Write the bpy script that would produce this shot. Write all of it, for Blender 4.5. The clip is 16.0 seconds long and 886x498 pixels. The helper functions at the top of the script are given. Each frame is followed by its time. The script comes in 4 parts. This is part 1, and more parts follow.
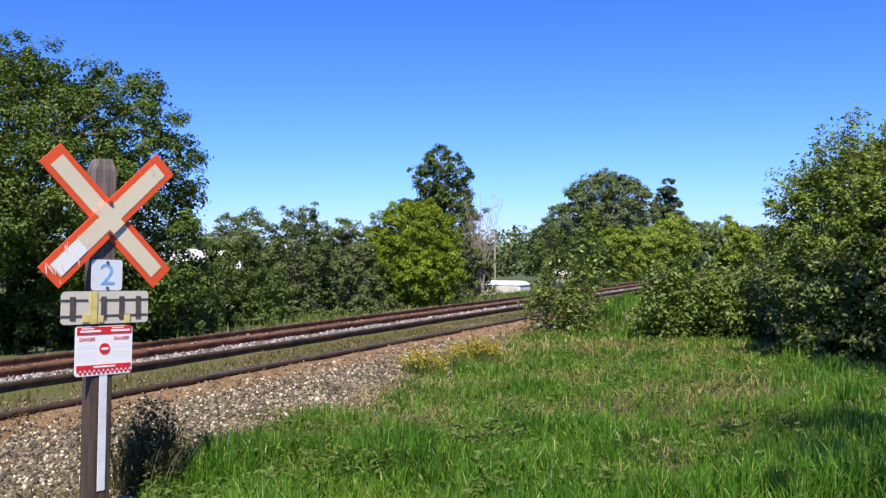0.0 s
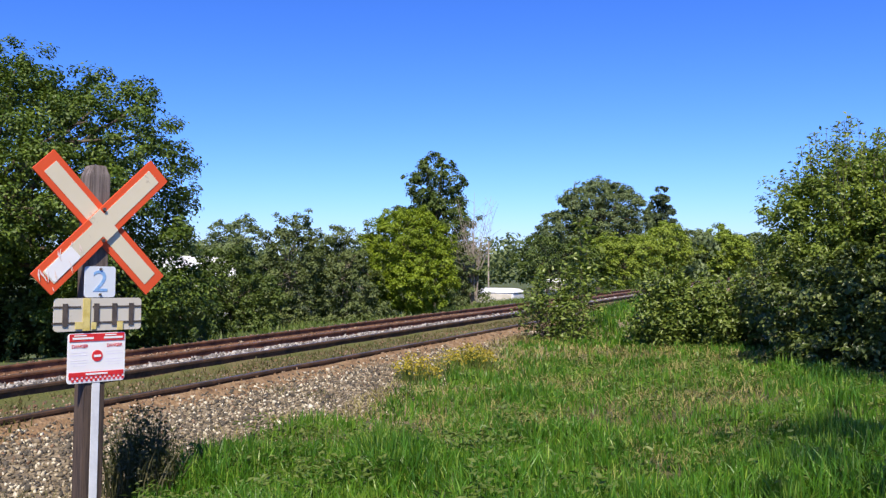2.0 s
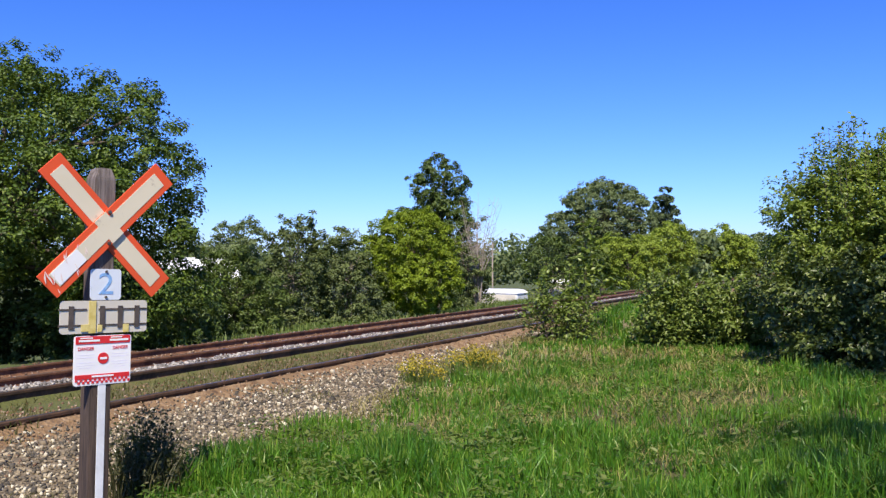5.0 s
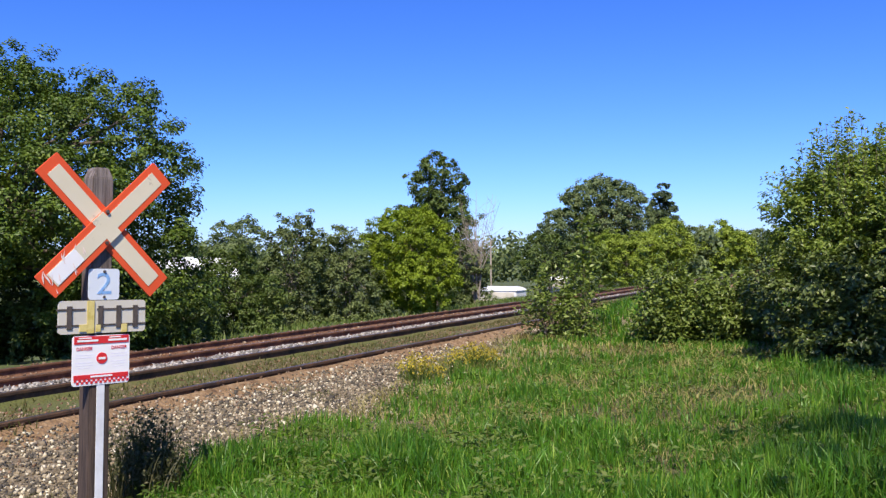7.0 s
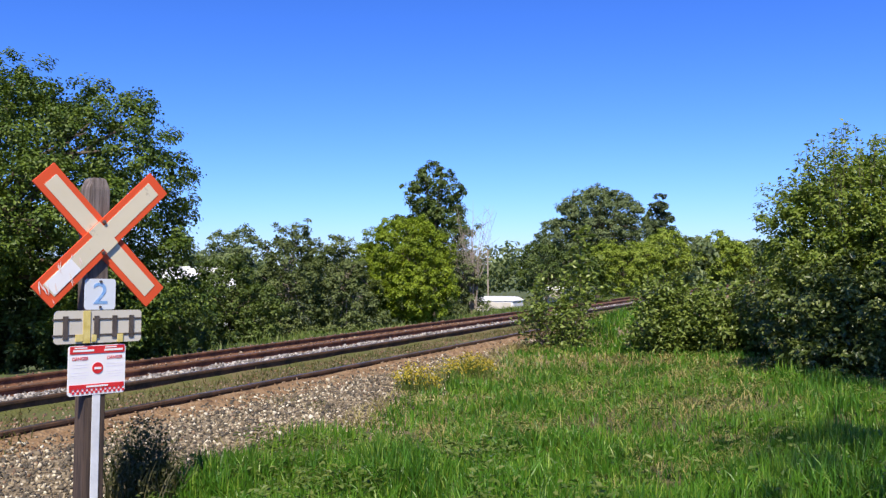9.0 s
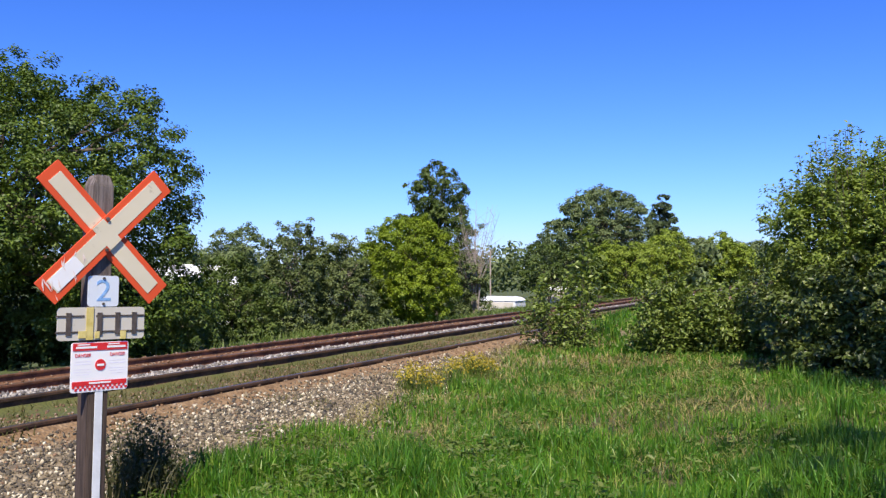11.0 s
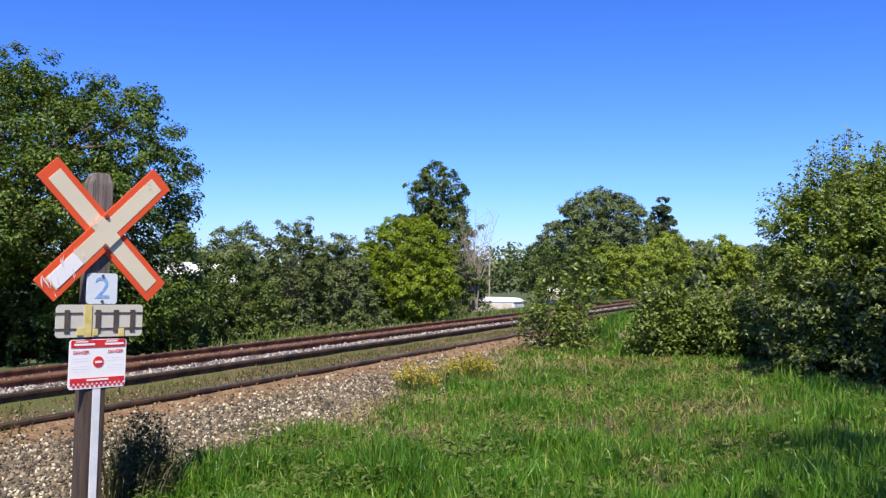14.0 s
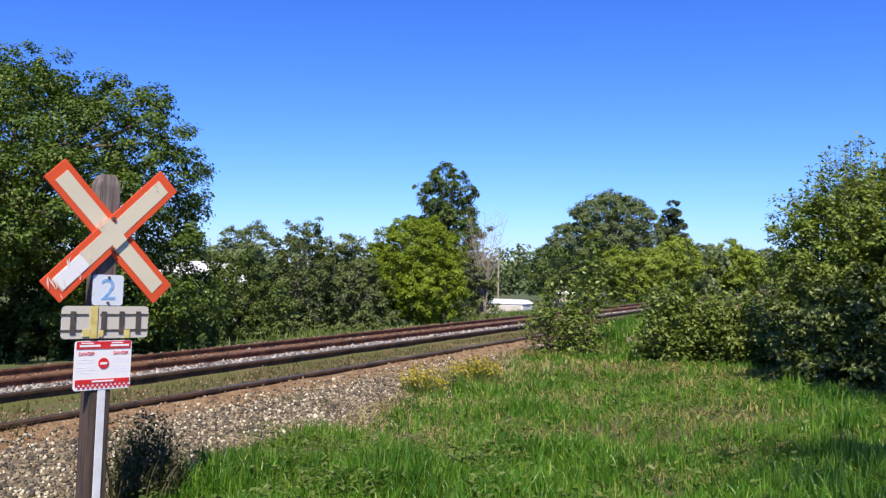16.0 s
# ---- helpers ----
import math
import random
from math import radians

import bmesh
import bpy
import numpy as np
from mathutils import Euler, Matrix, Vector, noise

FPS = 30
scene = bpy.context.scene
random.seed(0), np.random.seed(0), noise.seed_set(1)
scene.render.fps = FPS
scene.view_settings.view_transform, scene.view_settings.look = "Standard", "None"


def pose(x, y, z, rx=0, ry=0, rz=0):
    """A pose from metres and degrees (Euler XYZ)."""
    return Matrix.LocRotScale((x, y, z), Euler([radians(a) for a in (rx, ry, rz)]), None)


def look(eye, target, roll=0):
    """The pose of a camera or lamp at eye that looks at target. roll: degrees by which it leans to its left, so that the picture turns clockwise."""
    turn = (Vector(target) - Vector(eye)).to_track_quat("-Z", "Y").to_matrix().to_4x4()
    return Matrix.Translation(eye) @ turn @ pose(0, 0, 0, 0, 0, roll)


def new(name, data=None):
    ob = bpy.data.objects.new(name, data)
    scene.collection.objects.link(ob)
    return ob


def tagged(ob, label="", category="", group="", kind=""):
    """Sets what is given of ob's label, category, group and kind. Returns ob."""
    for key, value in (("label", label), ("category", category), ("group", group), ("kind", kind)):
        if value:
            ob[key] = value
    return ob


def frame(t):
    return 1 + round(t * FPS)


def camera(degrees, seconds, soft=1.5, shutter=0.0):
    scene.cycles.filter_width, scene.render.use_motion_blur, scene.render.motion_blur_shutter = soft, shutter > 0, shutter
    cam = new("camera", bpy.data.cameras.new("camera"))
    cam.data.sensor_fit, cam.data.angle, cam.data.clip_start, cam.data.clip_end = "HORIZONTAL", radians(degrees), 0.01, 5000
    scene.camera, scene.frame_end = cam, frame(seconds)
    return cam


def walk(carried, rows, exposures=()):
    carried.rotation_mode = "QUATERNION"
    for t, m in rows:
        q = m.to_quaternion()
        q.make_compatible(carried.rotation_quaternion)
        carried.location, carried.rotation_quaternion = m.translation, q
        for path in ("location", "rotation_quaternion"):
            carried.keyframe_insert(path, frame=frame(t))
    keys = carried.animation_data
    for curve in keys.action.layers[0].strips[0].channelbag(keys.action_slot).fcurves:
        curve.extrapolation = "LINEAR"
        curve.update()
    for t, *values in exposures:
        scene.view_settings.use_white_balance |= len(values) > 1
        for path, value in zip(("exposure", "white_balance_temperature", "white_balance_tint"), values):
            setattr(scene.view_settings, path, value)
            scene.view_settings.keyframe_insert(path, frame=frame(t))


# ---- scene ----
cam = camera(54.6, 16.0, 1.35, 0.5)
PATH = [
    (0, (0.008, -0.006, 1.996), (-0.002, 1.993, 2.005), -0.2),
    (0.5, (0.006, -0.01, 1.993), (-0.003, 1.99, 1.996), 0.1),
    (1, (0.008, -0.004, 1.997), (0.004, 1.996, 2.013), 0.2),
    (1.5, (0.007, -0.008, 1.994), (0.009, 1.992, 2.007), -0.2),
    (2, (0.004, -0.007, 1.996), (0.009, 1.993, 2.022), -0.1),
    (2.5, (-0.002, -0.006, 1.999), (0.004, 1.994, 2.026), 0.2),
    (3, (0.007, -0.02, 2.002), (0.012, 1.98, 2.024), -0.0),
    (3.5, (0.002, -0.007, 1.998), (0.002, 1.993, 2.016), -0.0),
    (4, (0.0, -0.012, 2.004), (-0.006, 1.988, 2.024), -0.0),
    (6.5, (-0.002, -0.019, 2.0), (0.001, 1.981, 2.036), -0.6),
    (7, (-0.005, -0.004, 2.001), (-0.005, 1.996, 2.024), -0.6),
    (7.5, (-0.004, 0.003, 1.999), (0.001, 2.003, 2.021), -0.0),
    (8, (0.002, -0.021, 2.005), (0.004, 1.979, 2.038), 0.0),
    (8.5, (0.004, -0.03, 2.005), (0.007, 1.97, 2.047), -0.4),
    (9, (0.006, -0.029, 2.006), (0.013, 1.971, 2.052), -0.5),
    (11.5, (0.004, -0.031, 2.002), (0.004, 1.969, 2.047), -0.1),
    (12, (0.007, -0.026, 2.006), (0.008, 1.973, 2.052), -0.1),
    (12.5, (0.012, -0.035, 2.002), (0.025, 1.965, 2.049), -0.3),
    (13, (0.01, -0.032, 2.003), (0.024, 1.967, 2.05), -0.6),
    (13.5, (0.015, -0.047, 2.003), (0.02, 1.952, 2.048), -0.4),
    (14, (0.017, -0.057, 2.005), (0.019, 1.943, 2.051), 0.4),
    (14.5, (0.007, -0.05, 2.009), (0.008, 1.949, 2.067), 0.2),
    (15, (0.02, -0.063, 2.009), (0.047, 1.936, 2.058), 1.1),
    (15.5, (0.013, -0.036, 2.017), (0.014, 1.963, 2.058), 0.1),
    (16, (0.042, -0.042, 2.035), (0.022, 1.957, 2.083), 1.0),
]
walk(cam, [(t, look(eye, target, roll)) for t, eye, target, roll in PATH])

# ---- world, sun ----
SUN_HEADING, SUN_HEIGHT = radians(184), radians(51)
SUN_WAY = Vector((math.sin(SUN_HEADING) * math.cos(SUN_HEIGHT), math.cos(SUN_HEADING) * math.cos(SUN_HEIGHT), math.sin(SUN_HEIGHT)))
world = bpy.data.worlds.new("world")
scene.world = world
world.use_nodes = True
sky = world.node_tree.nodes.new("ShaderNodeTexSky")
sky.sky_type, sky.sun_disc = "NISHITA", False
sky.sun_elevation, sky.sun_rotation = SUN_HEIGHT, SUN_HEADING
sky.air_density, sky.dust_density, sky.ozone_density, sky.altitude = 1.0, 0.3, 4.0, 200
# the deep blue of a clear summer sky: each colour's fall from the horizon up, and its strength
split_sky = world.node_tree.nodes.new("ShaderNodeSeparateColor")
join_sky = world.node_tree.nodes.new("ShaderNodeCombineColor")
world.node_tree.links.new(sky.outputs[0], split_sky.inputs[0])
for channel, fall, gain in ((0, 1.47, 0.42), (1, 1.29, 0.745), (2, 1.3, 1.38)):
    steep = world.node_tree.nodes.new("ShaderNodeMath")
    steep.operation, steep.inputs[1].default_value = "POWER", fall
    strong = world.node_tree.nodes.new("ShaderNodeMath")
    strong.operation, strong.inputs[1].default_value = "MULTIPLY", gain
    world.node_tree.links.new(split_sky.outputs[channel], steep.inputs[0])
    world.node_tree.links.new(steep.outputs[0], strong.inputs[0])
    world.node_tree.links.new(strong.outputs[0], join_sky.inputs[channel])
world.node_tree.links.new(join_sky.outputs[0], world.node_tree.nodes["Background"].inputs[0])
world.node_tree.nodes["Background"].inputs[1].default_value = 0.0576
sun = new("sun", bpy.data.lights.new("sun", "SUN"))
sun.data.energy, sun.data.angle, sun.data.color = 5.0, radians(0.53), (1.0, 0.91, 0.74)
sun.matrix_world = look(SUN_WAY * 200, (0, 0, 0))
scene.view_settings.exposure = 0.6

# ---- the line of the tracks: s metres along them, d metres across, away from the lawn ----
ALONG = Vector((math.sin(radians(26.96)), math.cos(radians(26.96)), 0))
ACROSS = Vector((-ALONG.y, ALONG.x, 0))
PROFILE_D = [-400, -30, 0, 3.2, 4.6, 5.3, 6.5, 7.3, 7.6, 7.8, 9.0, 9.25, 9.7, 10.0, 10.5, 11.6, 15.2, 16.6, 20, 24, 27, 60, 900]
PROFILE_Z = [0.3, 0.3, 0.34, 0.22, 0.06, 0.08, 0.20, 0.27, 0.385, 0.345, 0.325, 0.395, 0.42, 0.37, 0.08, -0.03, -0.05, -0.45, -0.62, -1.1, -2.3, -2.3, -2.3]


def on_track(s, d, z=0.0):
    return ALONG * s + ACROSS * d + Vector((0, 0, z))


def d_of(x, y):
    return x * ACROSS.x + y * ACROSS.y


def s_of(x, y):
    return x * ALONG.x + y * ALONG.y


def ground_z(x, y):
    """Height of the ground, for numbers or arrays."""
    d, s = d_of(x, y), s_of(x, y)
    z = np.interp(d, PROFILE_D, PROFILE_Z)
    soft = np.clip((5.0 - d) / 2.0, 0, 1) + np.clip((d - 17) / 3, 0, 1)
    z = z + 0.72 * np.exp(-((s - 21.5) / 4.0) ** 2 - ((d - 5.4) / 1.2) ** 2)
    return z + soft * (0.05 * np.sin(x * 1.1 + 0.6) * np.cos(y * 0.9) + 0.03 * np.sin(x * 2.7 + y * 2.1)) + 0.012 * np.sin(s * 3.1 + d * 2.3) * np.cos(d * 4.7 - s * 1.3)


# ---- materials ----
class Nodes:
    """A short way to write a node material."""

    def __init__(self, name):
        self.mat = bpy.data.materials.new(name)
        self.mat.use_nodes = True
        self.tree = self.mat.node_tree
        self.bsdf = self.tree.nodes["Principled BSDF"]
        self.out = self.tree.nodes["Material Output"]

    def add(self, kind, **inputs):
        node = self.tree.nodes.new("ShaderNode" + kind)
        for key, value in inputs.items():
            self.put(node.inputs[key.replace("_", " ")], value)
        return node

    def put(self, socket, value):
        if isinstance(value, bpy.types.NodeSocket):
            self.tree.links.new(value, socket)
        else:
            socket.default_value = value

    def place(self):
        return self.add("NewGeometry").outputs["Position"]

    def local(self):
        return self.add("TexCoord").outputs["Object"]

    def island(self):
        return self.add("NewGeometry").outputs["Random Per Island"]

    def noise(self, where, scale, detail=4.0, rough=0.6):
        return self.add("TexNoise", Vector=where, Scale=scale, Detail=detail, Roughness=rough).outputs["Fac"]

    def math(self, op, a, b=0.5):
        node = self.tree.nodes.new("ShaderNodeMath")
        node.operation = op
        self.put(node.inputs[0], a)
        self.put(node.inputs[1], b)
        return node.outputs[0]

    def ramp(self, fac, stops):
        node = self.tree.nodes.new("ShaderNodeValToRGB")
        self.tree.links.new(fac, node.inputs[0])
        while len(node.color_ramp.elements) < len(stops):
            node.color_ramp.elements.new(0.5)
        for e, (at, col) in zip(node.color_ramp.elements, stops):
            e.position, e.color = at, (*col, 1)
        return node.outputs[0]

    def mix(self, fac, a, b, blend="MIX"):
        node = self.tree.nodes.new("ShaderNodeMix")
        node.data_type, node.blend_type = "RGBA", blend
        self.put(node.inputs[0], fac)
        for socket, v in ((node.inputs[6], a), (node.inputs[7], b)):
            self.put(socket, v if isinstance(v, bpy.types.NodeSocket) else (*v, 1))
        return node.outputs[2]

    def step(self, value, lo, hi):
        node = self.add("MapRange", Value=value)
        node.inputs["From Min"].default_value, node.inputs["From Max"].default_value = lo, hi
        node.interpolation_type = "SMOOTHSTEP"
        return node.outputs[0]

    def bump(self, height, strength, distance=0.01):
        node = self.add("Bump", Height=height, Strength=strength, Distance=distance)
        self.tree.links.new(node.outputs[0], self.bsdf.inputs["Normal"])

    def done(self, color, rough=0.7, metal=0.0):
        self.put(self.bsdf.inputs["Base Color"], color if isinstance(color, bpy.types.NodeSocket) else (*color, 1))
        self.put(self.bsdf.inputs["Roughness"], rough)
        self.put(self.bsdf.inputs["Metallic"], metal)
        return self.mat


def leaf_material(name, dark, mid, light, thin=0.35, rough=0.5, patch=0.5, middle=0.5, tufty=False):
    """Leaves or blades: colour by leaf and by patch, light shining through."""
    n = Nodes(name)
    by_leaf = n.ramp(n.island(), [(0.0, dark), (middle, mid), (1.0, light)])
    by_patch = n.ramp(n.noise(n.place(), patch, 3.0), [(0.35, dark), (0.55, mid), (0.85, light)])
    col = n.mix(0.45, by_leaf, by_patch)
    col = n.mix(0.5, col, n.ramp(n.noise(n.place(), patch * 7, 2.0), [(0.36, dark), (0.62, light)]), "SOFT_LIGHT") if tufty else col
    n.done(col, rough)
    n.bsdf.inputs["Specular IOR Level"].default_value = 0.35
    through_leaf = n.add("BsdfTranslucent", Color=n.mix(0.5, col, (0.22, 0.34, 0.02)))
    both = n.add("MixShader", Fac=thin)
    n.tree.links.new(n.bsdf.outputs[0], both.inputs[1])
    n.tree.links.new(through_leaf.outputs[0], both.inputs[2])
    n.tree.links.new(both.outputs[0], n.out.inputs[0])
    return n.mat


def ground_material():
    n = Nodes("soil_gravel_and_turf")
    p = n.place()
    turn = n.add("VectorRotate", Vector=p, Axis=(0, 0, 1), Angle=radians(26.96))
    xyz = n.add("SeparateXYZ", Vector=turn.outputs[0])
    across = n.math("ADD", n.math("MULTIPLY", xyz.outputs[0], -1.0), 0.0)
    wob = n.math("MULTIPLY", n.math("SUBTRACT", n.noise(p, 0.9, 5.0), 0.5), 1.6)
    dd = n.math("ADD", across, wob)
    fine, coarse = n.noise(p, 14.0, 8.0, 0.7), n.noise(p, 1.3, 4.0)
    soil = n.mix(coarse, n.ramp(fine, [(0.3, (0.042, 0.027, 0.014)), (0.7, (0.129, 0.091, 0.049))]), (0.06, 0.085, 0.017))
    cells = n.add("TexVoronoi", Vector=p, Scale=24.0)
    stone = n.ramp(cells.outputs["Color"], [(0.0, (0.06, 0.046, 0.03)), (0.5, (0.19, 0.145, 0.09)), (1.0, (0.34, 0.28, 0.19))])
    sand = n.ramp(n.noise(p, 6.0, 8.0, 0.75), [(0.3, (0.085, 0.045, 0.02)), (0.5, (0.215, 0.13, 0.062)), (0.7, (0.34, 0.235, 0.135))])
    rusty = n.ramp(fine, [(0.3, (0.084, 0.034, 0.015)), (0.7, (0.236, 0.125, 0.065))])
    weedy = n.mix(n.step(coarse, 0.4, 0.6), n.ramp(fine, [(0.3, (0.076, 0.065, 0.023)), (0.7, (0.182, 0.144, 0.061))]), (0.084, 0.091, 0.019))
    turf = n.mix(coarse, (0.038, 0.068, 0.011), (0.099, 0.106, 0.03))
    col = n.mix(n.step(dd, 4.6, 5.2), soil, stone)
    col = n.mix(n.step(n.math("ADD", across, n.math("MULTIPLY", wob, 0.25)), 7.15, 7.35), col, sand)
    col = n.mix(n.step(across, 7.6, 7.8), col, weedy)
    col = n.mix(n.step(across, 9.15, 9.3), col, stone)
    col = n.mix(n.step(across, 10.1, 10.5), col, rusty)
    col = n.mix(n.step(dd, 15.4, 16.4), col, turf)
    n.bump(n.math("ADD", fine, cells.outputs["Distance"]), 0.7, 0.03)
    return n.done(col, 0.92)


def plain(name, a, b, scale, rough=0.6, metal=0.0, bump=0.3, fine=6.0):
    """Two tones at two scales with a fine relief."""
    n = Nodes(name)
    p = n.local()
    big, small = n.noise(p, scale, 4.0), n.noise(p, scale * fine, 8.0, 0.7)
    col = n.mix(n.step(n.math("ADD", n.math("MULTIPLY", big, 0.6), n.math("MULTIPLY", small, 0.4)), 0.36, 0.64), a, b)
    n.bump(small, bump, 0.004)
    return n.done(col, rough, metal)


def wood_material(name, a, b, rough=0.85):
    n = Nodes(name)
    stretch = n.add("Mapping", Vector=n.local(), Scale=(30.0, 30.0, 1.6))
    grain = n.noise(stretch.outputs[0], 2.0, 8.0, 0.7)
    big = n.noise(n.local(), 2.2, 3.0)
    col = n.mix(n.step(n.math("ADD", n.math("MULTIPLY", grain, 0.7), n.math("MULTIPLY", big, 0.3)), 0.35, 0.65), a, b)
    n.bump(grain, 0.6, 0.006)
    return n.done(col, rough)


def post_material():
    """Dark brown timber, grey towards its top."""
    n = Nodes("weathered_post_timber")
    where = n.local()
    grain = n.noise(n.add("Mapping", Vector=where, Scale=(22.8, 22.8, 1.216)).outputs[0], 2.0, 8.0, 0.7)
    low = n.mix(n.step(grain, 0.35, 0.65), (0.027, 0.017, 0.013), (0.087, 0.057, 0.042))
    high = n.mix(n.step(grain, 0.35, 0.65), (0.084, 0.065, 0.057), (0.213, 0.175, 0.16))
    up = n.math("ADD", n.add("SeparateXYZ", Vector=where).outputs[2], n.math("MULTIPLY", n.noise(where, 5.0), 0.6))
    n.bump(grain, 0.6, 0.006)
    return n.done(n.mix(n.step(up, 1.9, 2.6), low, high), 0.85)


def tie_material():
    n = Nodes("weathered_tie_timber")
    stretch = n.add("Mapping", Vector=n.local(), Scale=(19.76, 1.52, 19.76))
    grain = n.noise(stretch.outputs[0], 2.0, 8.0, 0.7)
    rnd = n.add("ObjectInfo").outputs["Random"]
    col = n.mix(n.step(grain, 0.35, 0.65), (0.122, 0.068, 0.038), (0.304, 0.198, 0.114))
    col = n.mix(n.math("MULTIPLY", rnd, 0.5), col, (0.167, 0.114, 0.076))
    n.bump(grain, 0.7, 0.01)
    return n.done(col, 0.9)


def stone_material(name, stops):
    n = Nodes(name)
    col = n.ramp(n.island(), stops)
    col = n.mix(n.math("MULTIPLY", n.noise(n.place(), 60.0, 4.0), 0.5), col, (0.085, 0.07, 0.05))
    return n.done(col, 0.85)


def worn_paint(name, paint, under, scale, amount, rough=0.45):
    n = Nodes(name)
    p = n.local()
    wear = n.step(n.noise(p, scale, 8.0, 0.75), amount, amount + 0.06)
    tone = n.mix(n.noise(p, 3.0, 3.0), paint, tuple(c * 0.82 for c in paint))
    n.bump(wear, 0.15, 0.002)
    return n.done(n.mix(wear, tone, under), rough)


M_GROUND = ground_material()
M_GRASS = leaf_material("green_grass", (0.024, 0.085, 0.009), (0.108, 0.25, 0.026), (0.40, 0.46, 0.11), 0.25, 0.42, 1.1, 0.72, True)
M_DRY = leaf_material("dry_grass", (0.15, 0.125, 0.04), (0.29, 0.245, 0.085), (0.45, 0.39, 0.16), 0.2, 0.6)
M_VERGE = leaf_material("verge_grass", (0.053, 0.091, 0.015), (0.106, 0.16, 0.027), (0.205, 0.22, 0.068), 0.3, 0.5)
M_WEED = leaf_material("weed_stems", (0.053, 0.057, 0.015), (0.099, 0.091, 0.027), (0.167, 0.137, 0.046), 0.2, 0.6)
# weed colours that hold the sign's shadow, with sunlit tips as the lightest
M_SHADEWEED = leaf_material("shaded_weed", (0.022, 0.028, 0.010), (0.05, 0.052, 0.02), (0.15, 0.13, 0.06), 0.2, 0.6)
M_YELLOW = leaf_material("yellow_flowers", (0.266, 0.205, 0.015), (0.418, 0.319, 0.023), (0.471, 0.395, 0.061), 0.25, 0.6)
M_OAK = leaf_material("broad_leaves", (0.021, 0.042, 0.005), (0.064, 0.110, 0.010), (0.18, 0.23, 0.026), 0.13, 0.52, 0.7, 0.58)
M_SHRUB = leaf_material("shrub_leaves", (0.038, 0.065, 0.011), (0.076, 0.114, 0.021), (0.152, 0.19, 0.046), 0.2, 0.5, 0.6)
M_GREY = leaf_material("grey_green_leaves", (0.05, 0.07, 0.022), (0.105, 0.14, 0.042), (0.21, 0.235, 0.085), 0.2, 0.6, 0.8)
M_LIME = leaf_material("yellow_green_leaves", (0.10, 0.155, 0.009), (0.195, 0.265, 0.015), (0.32, 0.385, 0.03), 0.32, 0.5, 0.8)
# leaves in the distance, bluish haze mixed into their colour
M_FAR = leaf_material("hazy_far_leaves", (0.075, 0.108, 0.046), (0.145, 0.185, 0.075), (0.23, 0.27, 0.115), 0.26, 0.6, 0.3)
M_HEDGE = leaf_material("hedge_leaves", (0.125, 0.185, 0.02), (0.25, 0.32, 0.036), (0.36, 0.42, 0.07), 0.3, 0.5, 0.7)
M_PINE = leaf_material("needles", (0.03, 0.049, 0.021), (0.053, 0.08, 0.034), (0.091, 0.118, 0.053), 0.15, 0.6)
M_SAPLING = leaf_material("pale_sapling_leaves", (0.055, 0.085, 0.014), (0.13, 0.18, 0.03), (0.30, 0.35, 0.09), 0.25, 0.4, 0.9)
M_BUSH = leaf_material("light_bush_leaves", (0.055, 0.092, 0.013), (0.155, 0.212, 0.03), (0.32, 0.37, 0.08), 0.3, 0.4, 0.9)
# shade at the foot of the tall bush, put into a darker leaf colour
M_SHADEBUSH = leaf_material("glossy_shaded_leaves", (0.022, 0.036, 0.008), (0.07, 0.10, 0.019), (0.27, 0.30, 0.09), 0.15, 0.36, 0.9, 0.7)
M_BARK = wood_material("bark", (0.038, 0.029, 0.021), (0.122, 0.095, 0.072))
M_TWIG = wood_material("bleached_twigs", (0.167, 0.137, 0.114), (0.319, 0.274, 0.236))
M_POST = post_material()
M_TIE = tie_material()
M_RAIL = plain("rusty_rail_steel", (0.032, 0.018, 0.011), (0.115, 0.058, 0.028), 3.0, 0.9, 0.0)
M_RAILRED = plain("red_rusted_rail_steel", (0.068, 0.032, 0.017), (0.228, 0.106, 0.053), 3.0, 0.8, 0.2)
M_HEAD = plain("worn_rail_head", (0.076, 0.053, 0.042), (0.167, 0.137, 0.122), 4.0, 0.42, 0.7, 0.1)
M_STONE = stone_material("crushed_stone", [(0.0, (0.018, 0.017, 0.015)), (0.35, (0.08, 0.067, 0.048)), (0.62, (0.22, 0.168, 0.105)), (0.84, (0.40, 0.325, 0.215)), (1.0, (0.80, 0.73, 0.56))])
M_PALE = stone_material("pale_crushed_stone", [(0.0, (0.06, 0.055, 0.055)), (0.5, (0.22, 0.195, 0.18)), (1.0, (0.56, 0.52, 0.48))])
M_BROWNSTONE = stone_material("rust_stained_stone", [(0.0, (0.076, 0.034, 0.015)), (0.6, (0.22, 0.114, 0.057)), (1.0, (0.38, 0.289, 0.205))])
M_RED = worn_paint("orange_red_sheeting", (0.74, 0.085, 0.02), (0.66, 0.30, 0.20), 9.0, 0.68, 0.7)
M_WHITE = worn_paint("greyed_white_sheeting", (0.70, 0.62, 0.46), (0.50, 0.43, 0.32), 7.0, 0.62, 0.65)
M_SIGNWHITE = worn_paint("white_sign_enamel", (0.88, 0.86, 0.86), (0.70, 0.67, 0.66), 12.0, 0.70, 0.35)
M_PLATE = worn_paint("stained_pale_plate", (0.62, 0.57, 0.48), (0.44, 0.38, 0.29), 8.0, 0.58)
M_PANEL = worn_paint("pale_blue_white_plate", (0.70, 0.74, 0.80), (0.5, 0.55, 0.62), 14.0, 0.62)
M_SIGNRED = plain("sign_red", (0.66, 0.03, 0.03), (0.56, 0.02, 0.025), 8.0, 0.4, 0.0, 0.05)
